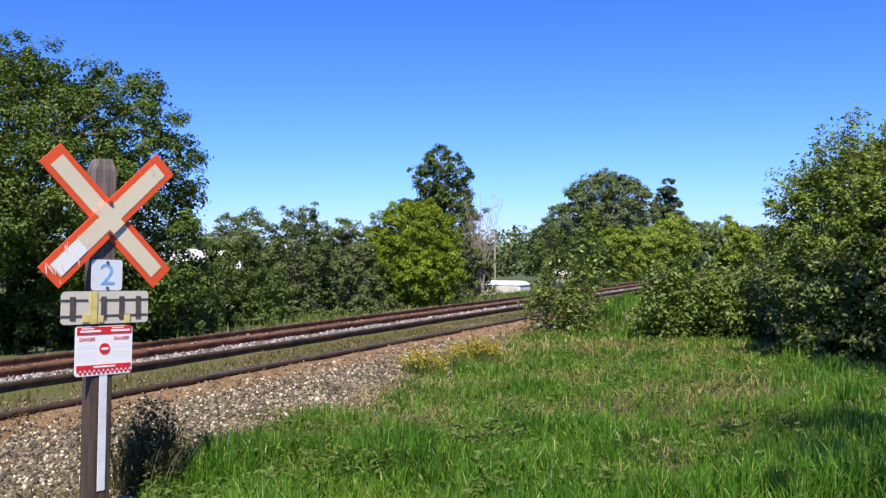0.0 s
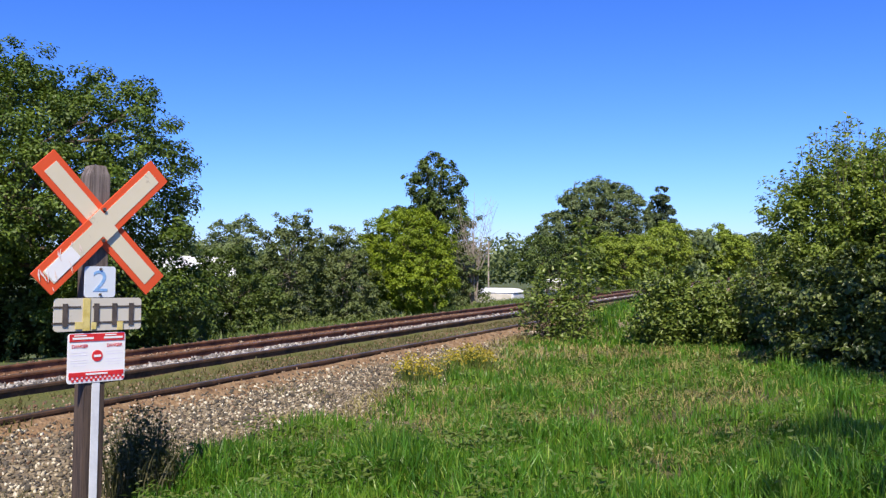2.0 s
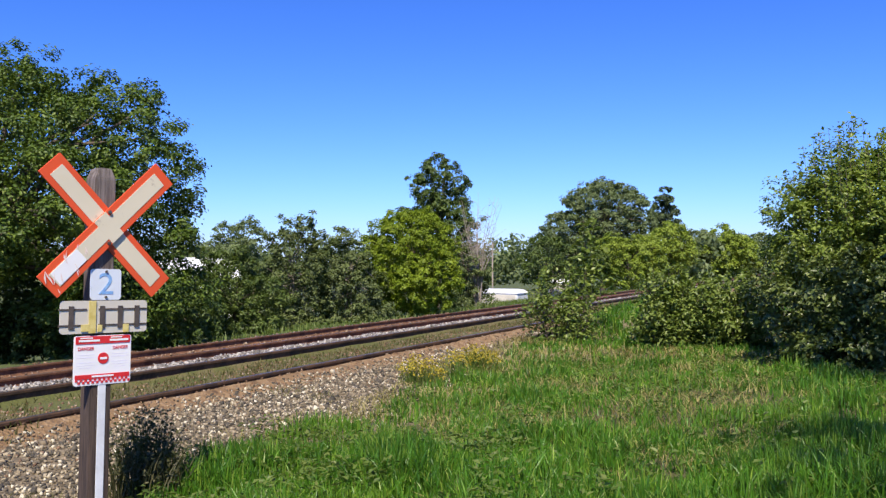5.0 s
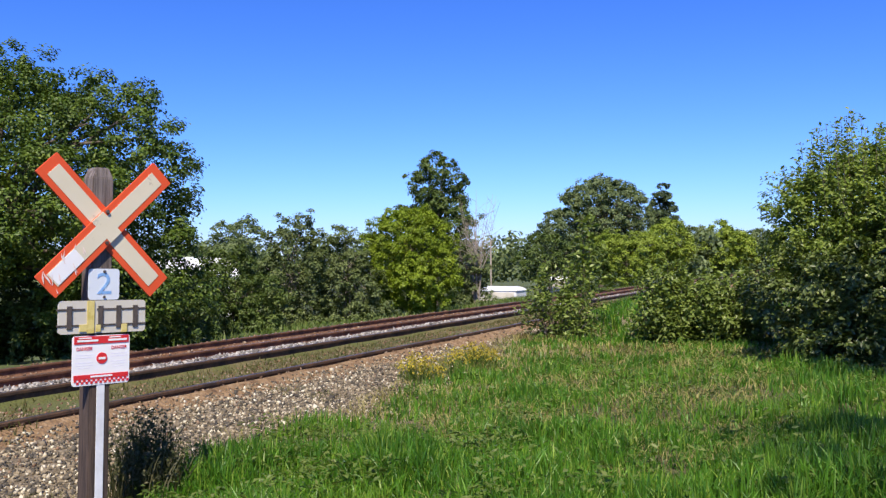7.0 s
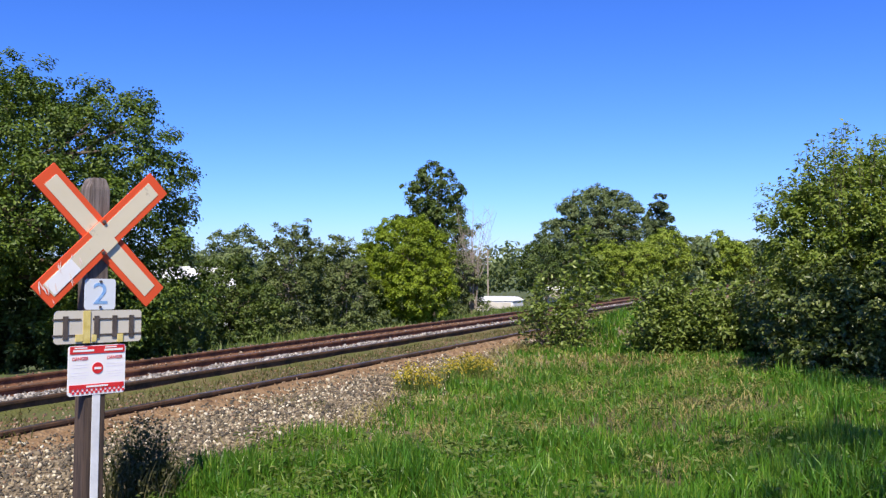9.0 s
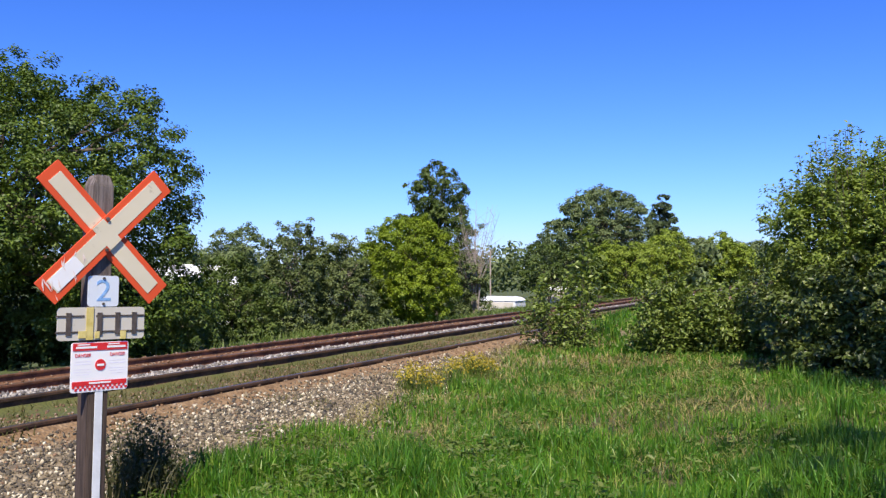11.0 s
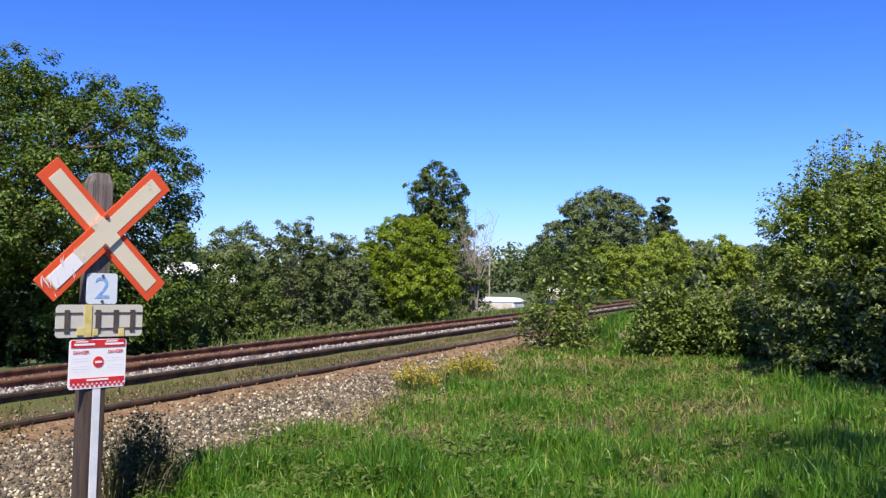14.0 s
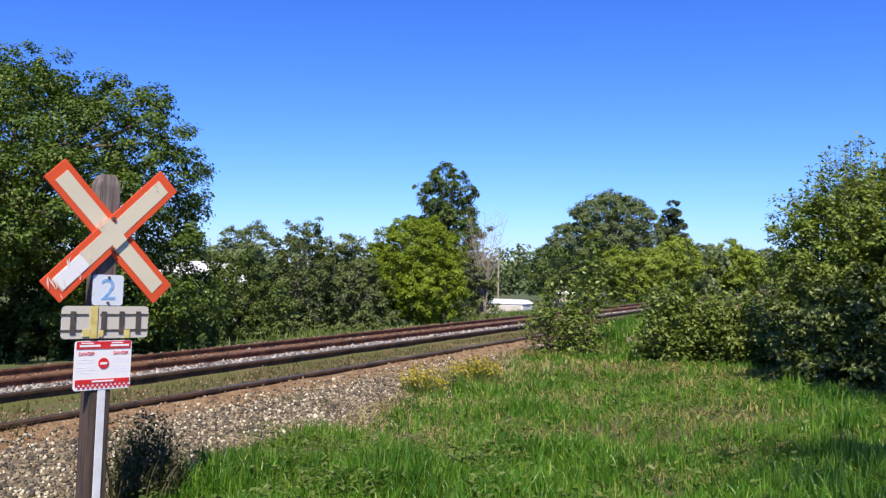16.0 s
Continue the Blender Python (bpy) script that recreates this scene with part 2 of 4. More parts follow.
M_BLUE = plain("faded_blue_paint", (0.16, 0.33, 0.62), (0.30, 0.47, 0.72), 30.0, 0.5, 0.0, 0.05)
M_DARK = plain("dark_bar_paint", (0.045, 0.035, 0.03), (0.11, 0.085, 0.07), 20.0, 0.6, 0.0, 0.1)
M_TAPE = plain("yellow_tape", (0.52, 0.40, 0.10), (0.66, 0.54, 0.20), 14.0, 0.55, 0.0, 0.2)
M_TEXT = plain("pale_print", (0.70, 0.66, 0.76), (0.80, 0.76, 0.84), 30.0, 0.5, 0.0, 0.02)
# white of the painted glare and scuffing on the blade
M_SCUFFGLARE = plain("scuffed_glare_white", (0.70, 0.52, 0.46), (0.80, 0.72, 0.68), 20.0, 0.3, 0.0, 0.05)
M_STRIP = plain("white_reflective_strip", (0.72, 0.72, 0.74), (0.60, 0.60, 0.62), 6.0, 0.35, 0.0, 0.05)
M_BOLT = plain("bolt_steel", (0.12, 0.08, 0.06), (0.25, 0.2, 0.17), 40.0, 0.5, 0.8, 0.1)
M_WALL = plain("white_siding", (0.72, 0.72, 0.72), (0.62, 0.61, 0.60), 1.0, 0.6, 0.0, 0.1)
M_ROOF = plain("pale_roof_sheet", (0.75, 0.75, 0.76), (0.62, 0.62, 0.63), 1.0, 0.5, 0.0, 0.1)
M_BEIGE = plain("beige_side_panel", (0.60, 0.54, 0.46), (0.50, 0.45, 0.38), 1.5, 0.6, 0.0, 0.1)
M_GLASS = plain("dark_pane", (0.02, 0.025, 0.03), (0.04, 0.045, 0.05), 2.0, 0.1, 0.0, 0.0)
M_RUBBER = plain("black_rubber", (0.02, 0.02, 0.02), (0.035, 0.035, 0.035), 5.0, 0.8, 0.0, 0.2)


# ---- mesh tools ----
def mesh_of(name, verts, faces, mats, index=None):
    """A mesh from arrays; faces all of one size or a list."""
    me = bpy.data.meshes.new(name)
    if isinstance(faces, np.ndarray):
        k = faces.shape[1]
        me.vertices.add(len(verts))
        me.vertices.foreach_set("co", np.asarray(verts, dtype=np.float32).ravel())
        me.loops.add(faces.size)
        me.loops.foreach_set("vertex_index", faces.astype(np.int32).ravel())
        me.polygons.add(len(faces))
        me.polygons.foreach_set("loop_start", np.arange(0, faces.size, k, dtype=np.int32))
        me.update(calc_edges=True)
    else:
        me.from_pydata([tuple(v) for v in verts], [], faces)
    for m in mats if isinstance(mats, (list, tuple)) else [mats]:
        me.materials.append(m)
    if index is not None:
        me.polygons.foreach_set("material_index", np.asarray(index, dtype=np.int32))
    me.update()
    return me


GROUPS = {"shrub": "shrubs beyond the tracks", "hedge_bush": "bushes in the distance", "undergrowth_bush": "undergrowth beneath the large tree", "low_shrub": "low shrubs by the ballast",
          "leafy_bush": "leafy bushes on the lawn", "tall_bush": "tall bushes on the lawn", "yellow_wildflowers": "clumps of yellow wildflowers", "trailer": "white trailers",
          "conifer": "conifers in the distance", "background_tree": "trees in the distance", "shade_tree": "trees beside the meadow", "bare_shrub": "leafless shrubs", "railway_track": "railway tracks"}


def thing(name, m, label, category, group="", kind=""):
    ob = new(name)
    ob.matrix_basis = m
    ob.empty_display_size = 0.2
    return tagged(ob, label, category, group or GROUPS.get(name, ""), kind)


def hang(ob, parent, label=""):
    ob.parent = parent
    return tagged(ob, label)


def part(name, bm, material, parent, label="", m=None):
    me = bpy.data.meshes.new(name)
    bm.normal_update()
    bm.to_mesh(me)
    bm.free()
    me.materials.append(material)
    ob = hang(new(name, me), parent, label)
    if m is not None:
        ob.matrix_basis = m
    return ob


def box(cx, cy, cz, sx, sy, sz, bevel=0.0, m=None):
    bm = bmesh.new()
    bmesh.ops.create_cube(bm, size=1.0, matrix=Matrix.Translation((cx, cy, cz)) @ Matrix.Diagonal((sx, sy, sz, 1)))
    if bevel:
        bmesh.ops.bevel(bm, geom=bm.edges[:], offset=bevel, segments=2, affect="EDGES", profile=0.5)
    if m is not None:
        bm.transform(m)
    return bm


def plate(cx, cz, w, h, y, thick, corner, m=None):
    """A sheet with rounded corners in the x-z plane, its face at y."""
    bm = bmesh.new()
    ring = []
    for qx, qz, a0 in ((1, 1, 0), (-1, 1, 90), (-1, -1, 180), (1, -1, 270)):
        for i in range(5):
            a = radians(a0 + i * 22.5)
            ring.append((cx + qx * (w / 2 - corner) + corner * math.cos(a), cz + qz * (h / 2 - corner) + corner * math.sin(a)))
    front = bm.faces.new([bm.verts.new((x, y, z)) for x, z in ring])
    out = bmesh.ops.extrude_face_region(bm, geom=[front])
    bmesh.ops.translate(bm, verts=[v for v in out["geom"] if isinstance(v, bmesh.types.BMVert)], vec=(0, thick, 0))
    bmesh.ops.recalc_face_normals(bm, faces=bm.faces[:])
    if m is not None:
        bm.transform(m)
    return bm


def disc(cx, cz, y, r, thick, n=24):
    bm = bmesh.new()
    bmesh.ops.create_cone(bm, cap_ends=True, segments=n, radius1=r, radius2=r * 0.97, depth=thick, matrix=Matrix.Translation((cx, y, cz)) @ Matrix.Rotation(radians(90), 4, "X"))
    return bm


def letters(name, text, size, cx, cz, y, material, parent, label="", wide=1.0):
    """Raised lettering, turned into a mesh."""
    cu = bpy.data.curves.new(name, "FONT")
    cu.body, cu.size, cu.align_x, cu.align_y, cu.extrude = text, size, "CENTER", "CENTER", 0.001
    tmp = bpy.data.objects.new(name, cu)
    scene.collection.objects.link(tmp)
    me = bpy.data.meshes.new_from_object(tmp.evaluated_get(bpy.context.evaluated_depsgraph_get()))
    bpy.data.objects.remove(tmp)
    me.name = name
    me.materials.clear()
    me.materials.append(material)
    ob = hang(new(name, me), parent, label)
    ob.matrix_basis = pose(cx, y, cz, 90, 0, 0) @ Matrix.Diagonal((wide, 1, 1, 1))
    return ob


class Tubes:
    """Tapered tubes gathered into one mesh."""

    def __init__(self):
        self.v, self.f = [], []

    def add(self, points, radii, sides=6):
        base = len(self.v)
        for i, p in enumerate(points):
            way = (Vector(points[min(i + 1, len(points) - 1)]) - Vector(points[max(i - 1, 0)])).normalized()
            side = way.orthogonal().normalized() if abs(way.z) > 0.95 else way.cross(Vector((0, 0, 1))).normalized()
            up = side.cross(way)
            for k in range(sides):
                a = 2 * math.pi * k / sides
                self.v.append(Vector(p) + (side * math.cos(a) + up * math.sin(a)) * radii[i])
        for i in range(len(points) - 1):
            for k in range(sides):
                a, b = base + i * sides + k, base + i * sides + (k + 1) % sides
                self.f.append((a, b, b + sides, a + sides))
        self.f.append(tuple(base + (len(points) - 1) * sides + k for k in range(sides)))

    def mesh(self, name, mat):
        me = mesh_of(name, self.v, self.f, mat)
        for p in me.polygons:
            p.use_smooth = True
        return me


def unit(a):
    return a / np.maximum(np.linalg.norm(a, axis=1, keepdims=True), 1e-9)


def leaves(name, at, way, face, length, wide, mat):
    """Folded, pointed leaves: at their stalks, along way, facing face."""
    n = len(at)
    way = unit(way)
    side = unit(np.cross(way, face))
    face = np.cross(side, way)
    length, wide = np.broadcast_to(length, (n,))[:, None], np.broadcast_to(wide, (n,))[:, None]
    v = np.empty((n, 4, 3))
    v[:, 0] = at
    v[:, 1] = at + way * length * 0.45 + side * wide * 0.5 + face * wide * 0.18
    v[:, 2] = at + way * length - face * length * 0.12
    v[:, 3] = at + way * length * 0.45 - side * wide * 0.5 + face * wide * 0.18
    k = np.arange(n)[:, None] * 4
    f = np.concatenate([k + [0, 1, 2], k + [0, 2, 3]], axis=1).reshape(-1, 3)
    return mesh_of(name, v.reshape(-1, 3), f, mat)


def blades(name, x, y, z, height, wide, lean, mat, rng, bend=0.5, heading=None, joints=(0.0, 0.4, 0.75)):
    """Curved grass blades with these joints along them."""
    n = len(x)
    a, b = rng.uniform(0, 2 * np.pi, n), rng.uniform(0, 2 * np.pi, n)
    a = a if heading is None else heading
    out = np.stack([np.cos(a), np.sin(a), np.zeros(n)], 1)
    side = np.stack([np.cos(b), np.sin(b), np.zeros(n)], 1)
    root = np.stack([x, y, z], 1)
    up = np.array([[0, 0, 1.0]])
    h, w, l = height[:, None], wide[:, None], lean[:, None]
    k = 2 * len(joints)
    v = np.empty((n, k + 1, 3))
    for i, t in enumerate(joints):
        mid = root + up * h * (t - bend * l * t * t) + out * h * l * t * t
        v[:, 2 * i] = mid - side * w * 0.5 * (1 - 0.35 * t)
        v[:, 2 * i + 1] = mid + side * w * 0.5 * (1 - 0.35 * t)
    v[:, k] = root + up * h * (1 - bend * l) + out * h * l
    tri = [c for a in range(0, k - 2, 2) for c in ((a, a + 1, a + 3), (a, a + 3, a + 2))] + [(k - 2, k - 1, k)]
    f = (np.arange(n)[:, None, None] * (k + 1) + np.array(tri)[None]).reshape(-1, 3)
    return mesh_of(name, v.reshape(-1, 3), f, mat)


def stones(name, at, size, mat, rng):
    """Broken stones: jittered, turned blocks."""
    n = len(at)
    tips = np.array([(1, 0, 0), (-1, 0, 0), (0, 1, 0), (0, -1, 0), (0, 0, 1), (0, 0, -1)], float) * 0.62
    v = (tips[None] + rng.normal(size=(n, 6, 3)) * 0.16) * rng.uniform(0.6, 1.2, (n, 1, 3))
    q = unit(rng.normal(size=(n, 4)))
    w, a, b, c = q.T
    r = np.stack([1 - 2 * (b * b + c * c), 2 * (a * b - c * w), 2 * (a * c + b * w), 2 * (a * b + c * w), 1 - 2 * (a * a + c * c), 2 * (b * c - a * w),
                  2 * (a * c - b * w), 2 * (b * c + a * w), 1 - 2 * (a * a + b * b)], 1).reshape(n, 3, 3)
    v = np.einsum("nij,nkj->nki", r, v) * size[:, None, None] + at[:, None]
    tri = np.array([(0, 2, 4), (2, 1, 4), (1, 3, 4), (3, 0, 4), (2, 0, 5), (1, 2, 5), (3, 1, 5), (0, 3, 5)])
    f = (np.arange(n)[:, None, None] * 6 + tri[None]).reshape(-1, 3)
    return mesh_of(name, v.reshape(-1, 3), f, mat)


def patchy(x, y, scale, seed):
    """A smooth field in 0..1 for clumps and patches."""
    r = np.random.default_rng(seed)
    total = np.zeros_like(x)
    for i in range(7):
        a, k, ph = r.uniform(0, 6.28), scale * r.uniform(0.6, 2.2), r.uniform(0, 6.28)
        total += np.sin((x * math.cos(a) + y * math.sin(a)) * k + ph)
    return 1 / (1 + np.exp(-total * 0.9))


# ---- ground ----
def build_ground():
    ds = np.unique(np.concatenate([-np.geomspace(12, 1500, 14), np.arange(-10, 4, 0.5), np.arange(4, 17.5, 0.12), np.arange(17.5, 34, 0.8), np.geomspace(34, 2500, 16)]))
    ss = np.unique(np.concatenate([-np.geomspace(12, 1500, 12), np.arange(-10, 45, 0.4), np.geomspace(45, 3000, 26)]))
    S, D = np.meshgrid(ss, ds)
    x, y = S * ALONG.x + D * ACROSS.x, S * ALONG.y + D * ACROSS.y
    v = np.stack([x, y, ground_z(x, y)], -1).reshape(-1, 3)
    r, c = S.shape
    i = (np.arange(r - 1)[:, None] * c + np.arange(c - 1)[None]).reshape(-1, 1)
    ob = new("ground", mesh_of("ground", v, i + np.array([[0, 1, c + 1, c]]), M_GROUND))
    for p in ob.data.polygons:
        p.use_smooth = True
    tagged(ob, "uneven ground of turf, bare soil and crushed stone", "ground", kind="structure")


# ---- tracks ----
def rail_mesh(name, length, mat):
    """A flat-bottom rail along y, its foot at z 0, its head 0.172 above."""
    half = [(0.07, 0.0), (0.07, 0.012), (0.018, 0.03), (0.009, 0.05), (0.009, 0.12), (0.034, 0.132), (0.036, 0.16), (0.028, 0.172)]
    prof = half + [(-x, z) for x, z in reversed(half)]
    n, cuts = len(prof), int(length / 4)
    v = [(x, length * i / cuts, z) for i in range(cuts + 1) for x, z in prof]
    f, idx = [], []
    for i in range(cuts):
        for k in range(n):
            a, b = i * n + k, i * n + (k + 1) % n
            f.append((a, a + n, b + n, b))
            idx.append(1 if k == 7 else 0)
    f += [tuple(range(n)), tuple(cuts * n + k for k in reversed(range(n)))]
    return mesh_of(name, v, f, [mat, M_HEAD], idx + [0, 0])


def build_track(d_near, d_far, z_near, z_far, s0, s1, ties, label, mat, seed):
    """Two rails on timber ties; z is that of the rail heads."""
    rng = random.Random(seed)
    mid, heading = (d_near + d_far) / 2, -26.96
    base = on_track(s0, mid)
    track = thing("railway_track", pose(base.x, base.y, 0, 0, 0, heading), label, "railway track")
    me = rail_mesh("rail", s1 - s0, mat)
    tilt = math.degrees(math.atan2(z_far - z_near, d_far - d_near))
    for d, z in ((d_near, z_near), (d_far, z_far)):
        ob = hang(new("rail", me), track, "rusty steel rail with a worn head")
        ob.matrix_basis = pose(mid - d, 0, z - 0.172)
    bm = box(0, 0, -0.09, 2.6, 0.22, 0.18, 0.012)
    tie = bpy.data.meshes.new("tie")
    bm.to_mesh(tie)
    bm.free()
    tie.materials.append(M_TIE)
    bm = box(0, 0, 0, 0.30, 0.18, 0.02, 0.004)
    seat = bpy.data.meshes.new("tie_plate")
    bm.to_mesh(seat)
    bm.free()
    seat.materials.append(M_RAIL)
    for i in range(ties):
        y = 0.3 + i * 0.56
        ob = hang(new("tie", tie), track)
        ob.matrix_basis = pose(rng.uniform(-0.05, 0.05), y + rng.uniform(-0.03, 0.03), (z_near + z_far) / 2 - 0.176 + rng.uniform(-0.008, 0.004), 0, tilt, rng.uniform(-1.2, 1.2))
        if i < 60:
            for d, z in ((d_near, z_near), (d_far, z_far)):
                p = hang(new("tie_plate", seat), track)
                p.matrix_basis = pose(mid - d, y, z - 0.176)
    return track


# ---- trees and shrubs ----
def bough_leaves(rng, crowns, boughs, bough, clumps, clump, per, core=0.16, wisps=0.2, low=0.1):
    """Leaf places over the crown forms (dx, dy, z, rx, ry, rz): boughs spread evenly over them, each a dome of clumps on its upper and
    outer side, dark hollows between; core: the share of leaves deep inside. Gives places, faces and the boughs' centres."""
    forms = np.array(crowns, float)
    share = forms[:, 3] * forms[:, 5] + forms[:, 4] * forms[:, 5] + forms[:, 3] * forms[:, 4]
    pool = boughs * 6
    env = forms[rng.choice(len(forms), pool, p=share / share.sum())]
    way = unit(rng.normal(size=(pool, 3)))
    spot = env[:, :3] + env[:, 3:] * way * rng.uniform(0.68, 0.92, (pool, 1))
    inside = np.zeros(pool)
    for c in forms:
        inside += np.sum(((spot - c[:3]) / (c[3:] * 0.72)) ** 2, 1) < 1
    order = [int(np.argmin(inside))]
    gap = np.full(pool, 1e9)
    for _ in range(boughs - 1):
        gap = np.minimum(gap, np.linalg.norm(spot - spot[order[-1]], axis=1))
        order.append(int(np.argmax(gap * np.where(inside > 0, 0.35, 1.0))))
    spot, way = spot[order], way[order]
    br = bough * rng.uniform(0.6, 1.3, boughs)
    own = np.repeat(np.arange(boughs), clumps)
    dome = unit(rng.normal(size=(len(own), 3)) + way[own] * 0.7 + np.array([[0, 0, 0.4]]))
    reach = rng.uniform(0.35, 1.0, (len(own), 1)) ** 0.6 + np.where(rng.uniform(size=(len(own), 1)) < wisps, rng.uniform(0.1, 0.6, (len(own), 1)), 0)
    centre = spot[own] + dome * reach * br[own][:, None] * np.array([[1, 1, 0.85]])
    cr = clump * rng.uniform(0.55, 1.3, len(own))
    leaf = np.repeat(np.arange(len(own)), per)
    ball = unit(rng.normal(size=(len(leaf), 3))) * rng.uniform(size=(len(leaf), 1)) ** 0.5
    at = centre[leaf] + ball * cr[leaf][:, None] * np.array([[1, 1, 0.7]])
    face = unit(ball * 0.45 + dome[leaf] * 0.45 + np.array([[0, 0, 0.7]]) + rng.normal(size=at.shape) * 0.4)
    k = int(len(at) * core)
    env = forms[rng.choice(len(forms), k, p=share / share.sum())]
    deep = env[:, :3] + env[:, 3:] * unit(rng.normal(size=(k, 3))) * rng.uniform(0.3, 0.8, (k, 1))
    at, face = np.concatenate([at, deep]), np.concatenate([face, unit(rng.normal(size=(k, 3)))])
    at[:, 2] = np.maximum(at[:, 2], low)
    return at, face, spot


def tree(name, x, y, height, crowns, boughs, clumps, per, size, mat, label, category, seed, bough=0.8, clump=0.3, trunk=0.18, limbs=14, bark=M_BARK, group="", wisps=0.12, core=0.16, slim=0.62):
    """crowns: (dx, dy, z, rx, ry, rz) from the foot. Leaves sit on boughs over these forms, with hollows between; limbs reach into them."""
    rng = np.random.default_rng(seed)
    z0 = float(ground_z(x, y))
    ob = thing(name, pose(x, y, z0), label, category, group)
    at, face, spot = bough_leaves(rng, crowns, boughs, bough, clumps, clump, per, core, wisps)
    run = unit(np.cross(face, rng.normal(size=at.shape)) + np.array([[0, 0, -0.1]]))
    length = size * rng.uniform(0.65, 1.3, len(at))
    hang(new("crown", leaves("crown", at, run, face, length, length * slim, mat)), ob)
    tubes = Tubes()
    top = np.array([np.mean([c[0] for c in crowns]), np.mean([c[1] for c in crowns]), height * 0.62])
    spine = [Vector((0, 0, -0.15)), Vector(top * 0.33 + rng.normal(size=3) * 0.05 * trunk), Vector(top * 0.66 + rng.normal(size=3) * 0.4 * trunk), Vector(top)]
    tubes.add(spine, [trunk * 1.25, trunk, trunk * 0.75, trunk * 0.35], 8)
    for i in rng.choice(len(spot), min(limbs, len(spot)), replace=False):
        c = Vector(spot[i])
        foot = spine[1].lerp(spine[3], rng.uniform(0.25, 0.95))
        bend = foot.lerp(c, 0.5) + Vector((0, 0, 0.12 * (c - foot).length))
        tubes.add([foot, bend, c], [trunk * 0.42, trunk * 0.24, trunk * 0.07], 5)
    hang(new("trunk", tubes.mesh("trunk", bark)), ob, "rough bark trunk and limbs")
    return ob


SWAYING = []


def shoot_bush(name, x, y, shoots, reach, height, per, size, mat, label, seed, tall=0, low=0.5, group="", bare=0.12, waist=0.4, loose=0, body=(), clumps=0, clump=0.2, bough=0.4, dense=30):
    """A bush of many arching shoots with paired leaves; tall: slim shoots that stand above the rest; loose: how many of these are parts
    of their own that sway; body, clumps: rounded forms (dx, dy, z, rx, ry, rz) set with that many leafy boughs."""
    rng = np.random.default_rng(seed)
    z0 = float(ground_z(x, y))
    ob = thing(name, pose(x, y, z0), label, "bush", group)
    tubes, at, run, face, size_at = Tubes(), [], [], [], []
    for i in range(shoots + tall):
        slim = i >= shoots
        alone = i >= shoots + tall - loose
        a = rng.uniform(0, 2 * np.pi) if not alone else rng.uniform(math.radians(125), math.radians(290))
        out = (rng.uniform(0.05, 1.0) ** 0.6) * (0.72 if slim else 1.0)
        if alone:
            out = rng.uniform(0.45, 0.92)
        h = height * ((1.0 - 0.42 * out ** 2.2) * rng.uniform(low, 0.92) if not slim else rng.uniform(0.9, 1.08) - 0.28 * out ** 2)
        rx, ry = reach
        foot = np.array([math.cos(a) * rx, math.sin(a) * ry, 0]) * out * 0.45
        tip = np.array([math.cos(a) * rx * out, math.sin(a) * ry * out, h])
        mid = foot * (1 - waist) + tip * waist * (1.25 if waist > 0.4 else 1.0)
        mid[2] = h * 0.45 if waist > 0.4 else h * 0.55
        pts = [(1 - t) ** 2 * foot + 2 * t * (1 - t) * mid + t * t * tip for t in np.linspace(0, 1, 6)]
        pts[0][2] = -0.05
        if clumps and slim:
            mid = np.array([tip[0] * 0.9, tip[1] * 0.9, h * 0.5])
            pts = [(1 - t) ** 2 * foot + 2 * t * (1 - t) * mid + t * t * tip for t in np.linspace(0, 1, 6)]
        radii = list(np.linspace(0.012 if not slim else 0.008, 0.003, 6))
        k = per
        t = rng.uniform(bare if not slim else 0.45, 1.0, k)
        p = (1 - t)[:, None] ** 2 * foot + 2 * (t * (1 - t))[:, None] * mid + (t * t)[:, None] * tip
        spread = (0.30 if not slim else 0.09) * (1.1 - 0.6 * t)
        p = p + rng.normal(size=p.shape) * spread[:, None] * np.array([[1, 1, 0.7]])
        w = unit(rng.normal(size=p.shape) * np.array([[1, 1, 0.5]]) + np.array([[math.cos(a) * 0.5, math.sin(a) * 0.5, 0.15 if not slim else 0.35]]))
        f = unit(np.array([[0, 0, 1.0]]) + rng.normal(size=p.shape) * 0.5 + np.array([[math.cos(a), math.sin(a), 0]]) * 0.4)
        ls = size * rng.uniform(0.55, 1.25, k) * (1.25 if slim else 1.0)
        if alone:
            one = hang(new("shoot", leaves("shoot", p - foot, w, f, ls, ls * 0.5, mat)), ob, "slim leafy shoot above the bush")
            one.matrix_basis = pose(*foot)
            stem = Tubes()
            stem.add([Vector(q - foot) for q in pts], radii, 4)
            hang(new("stem", stem.mesh("stem", M_BARK)), one)
            one["kind"] = "stuff"
            SWAYING.append((one, Vector(foot), rng.uniform(0.5, 1.15)))
            continue
        tubes.add([Vector(q) for q in pts], radii, 4)
        at.append(p)
        run.append(w)
        face.append(f)
        size_at.append(ls)
    at = np.concatenate(at)
    at[:, 2] = np.maximum(at[:, 2], 0.04)
    run, face, ls = np.concatenate(run), np.concatenate(face), np.concatenate(size_at)
    if clumps:
        more, look_out, _ = bough_leaves(rng, body, clumps, bough, 8, clump, dense, 0.12, 0.25, 0.04)
        at = np.concatenate([at, more])
        face = np.concatenate([face, look_out])
        run = np.concatenate([run, unit(np.cross(look_out, rng.normal(size=more.shape)) + np.array([[0, 0, -0.15]]))])
        ls = np.concatenate([ls, size * rng.uniform(0.6, 1.3, len(more))])
    hang(new("foliage", leaves("foliage", at, run, face, ls, ls * 0.55, mat)), ob)
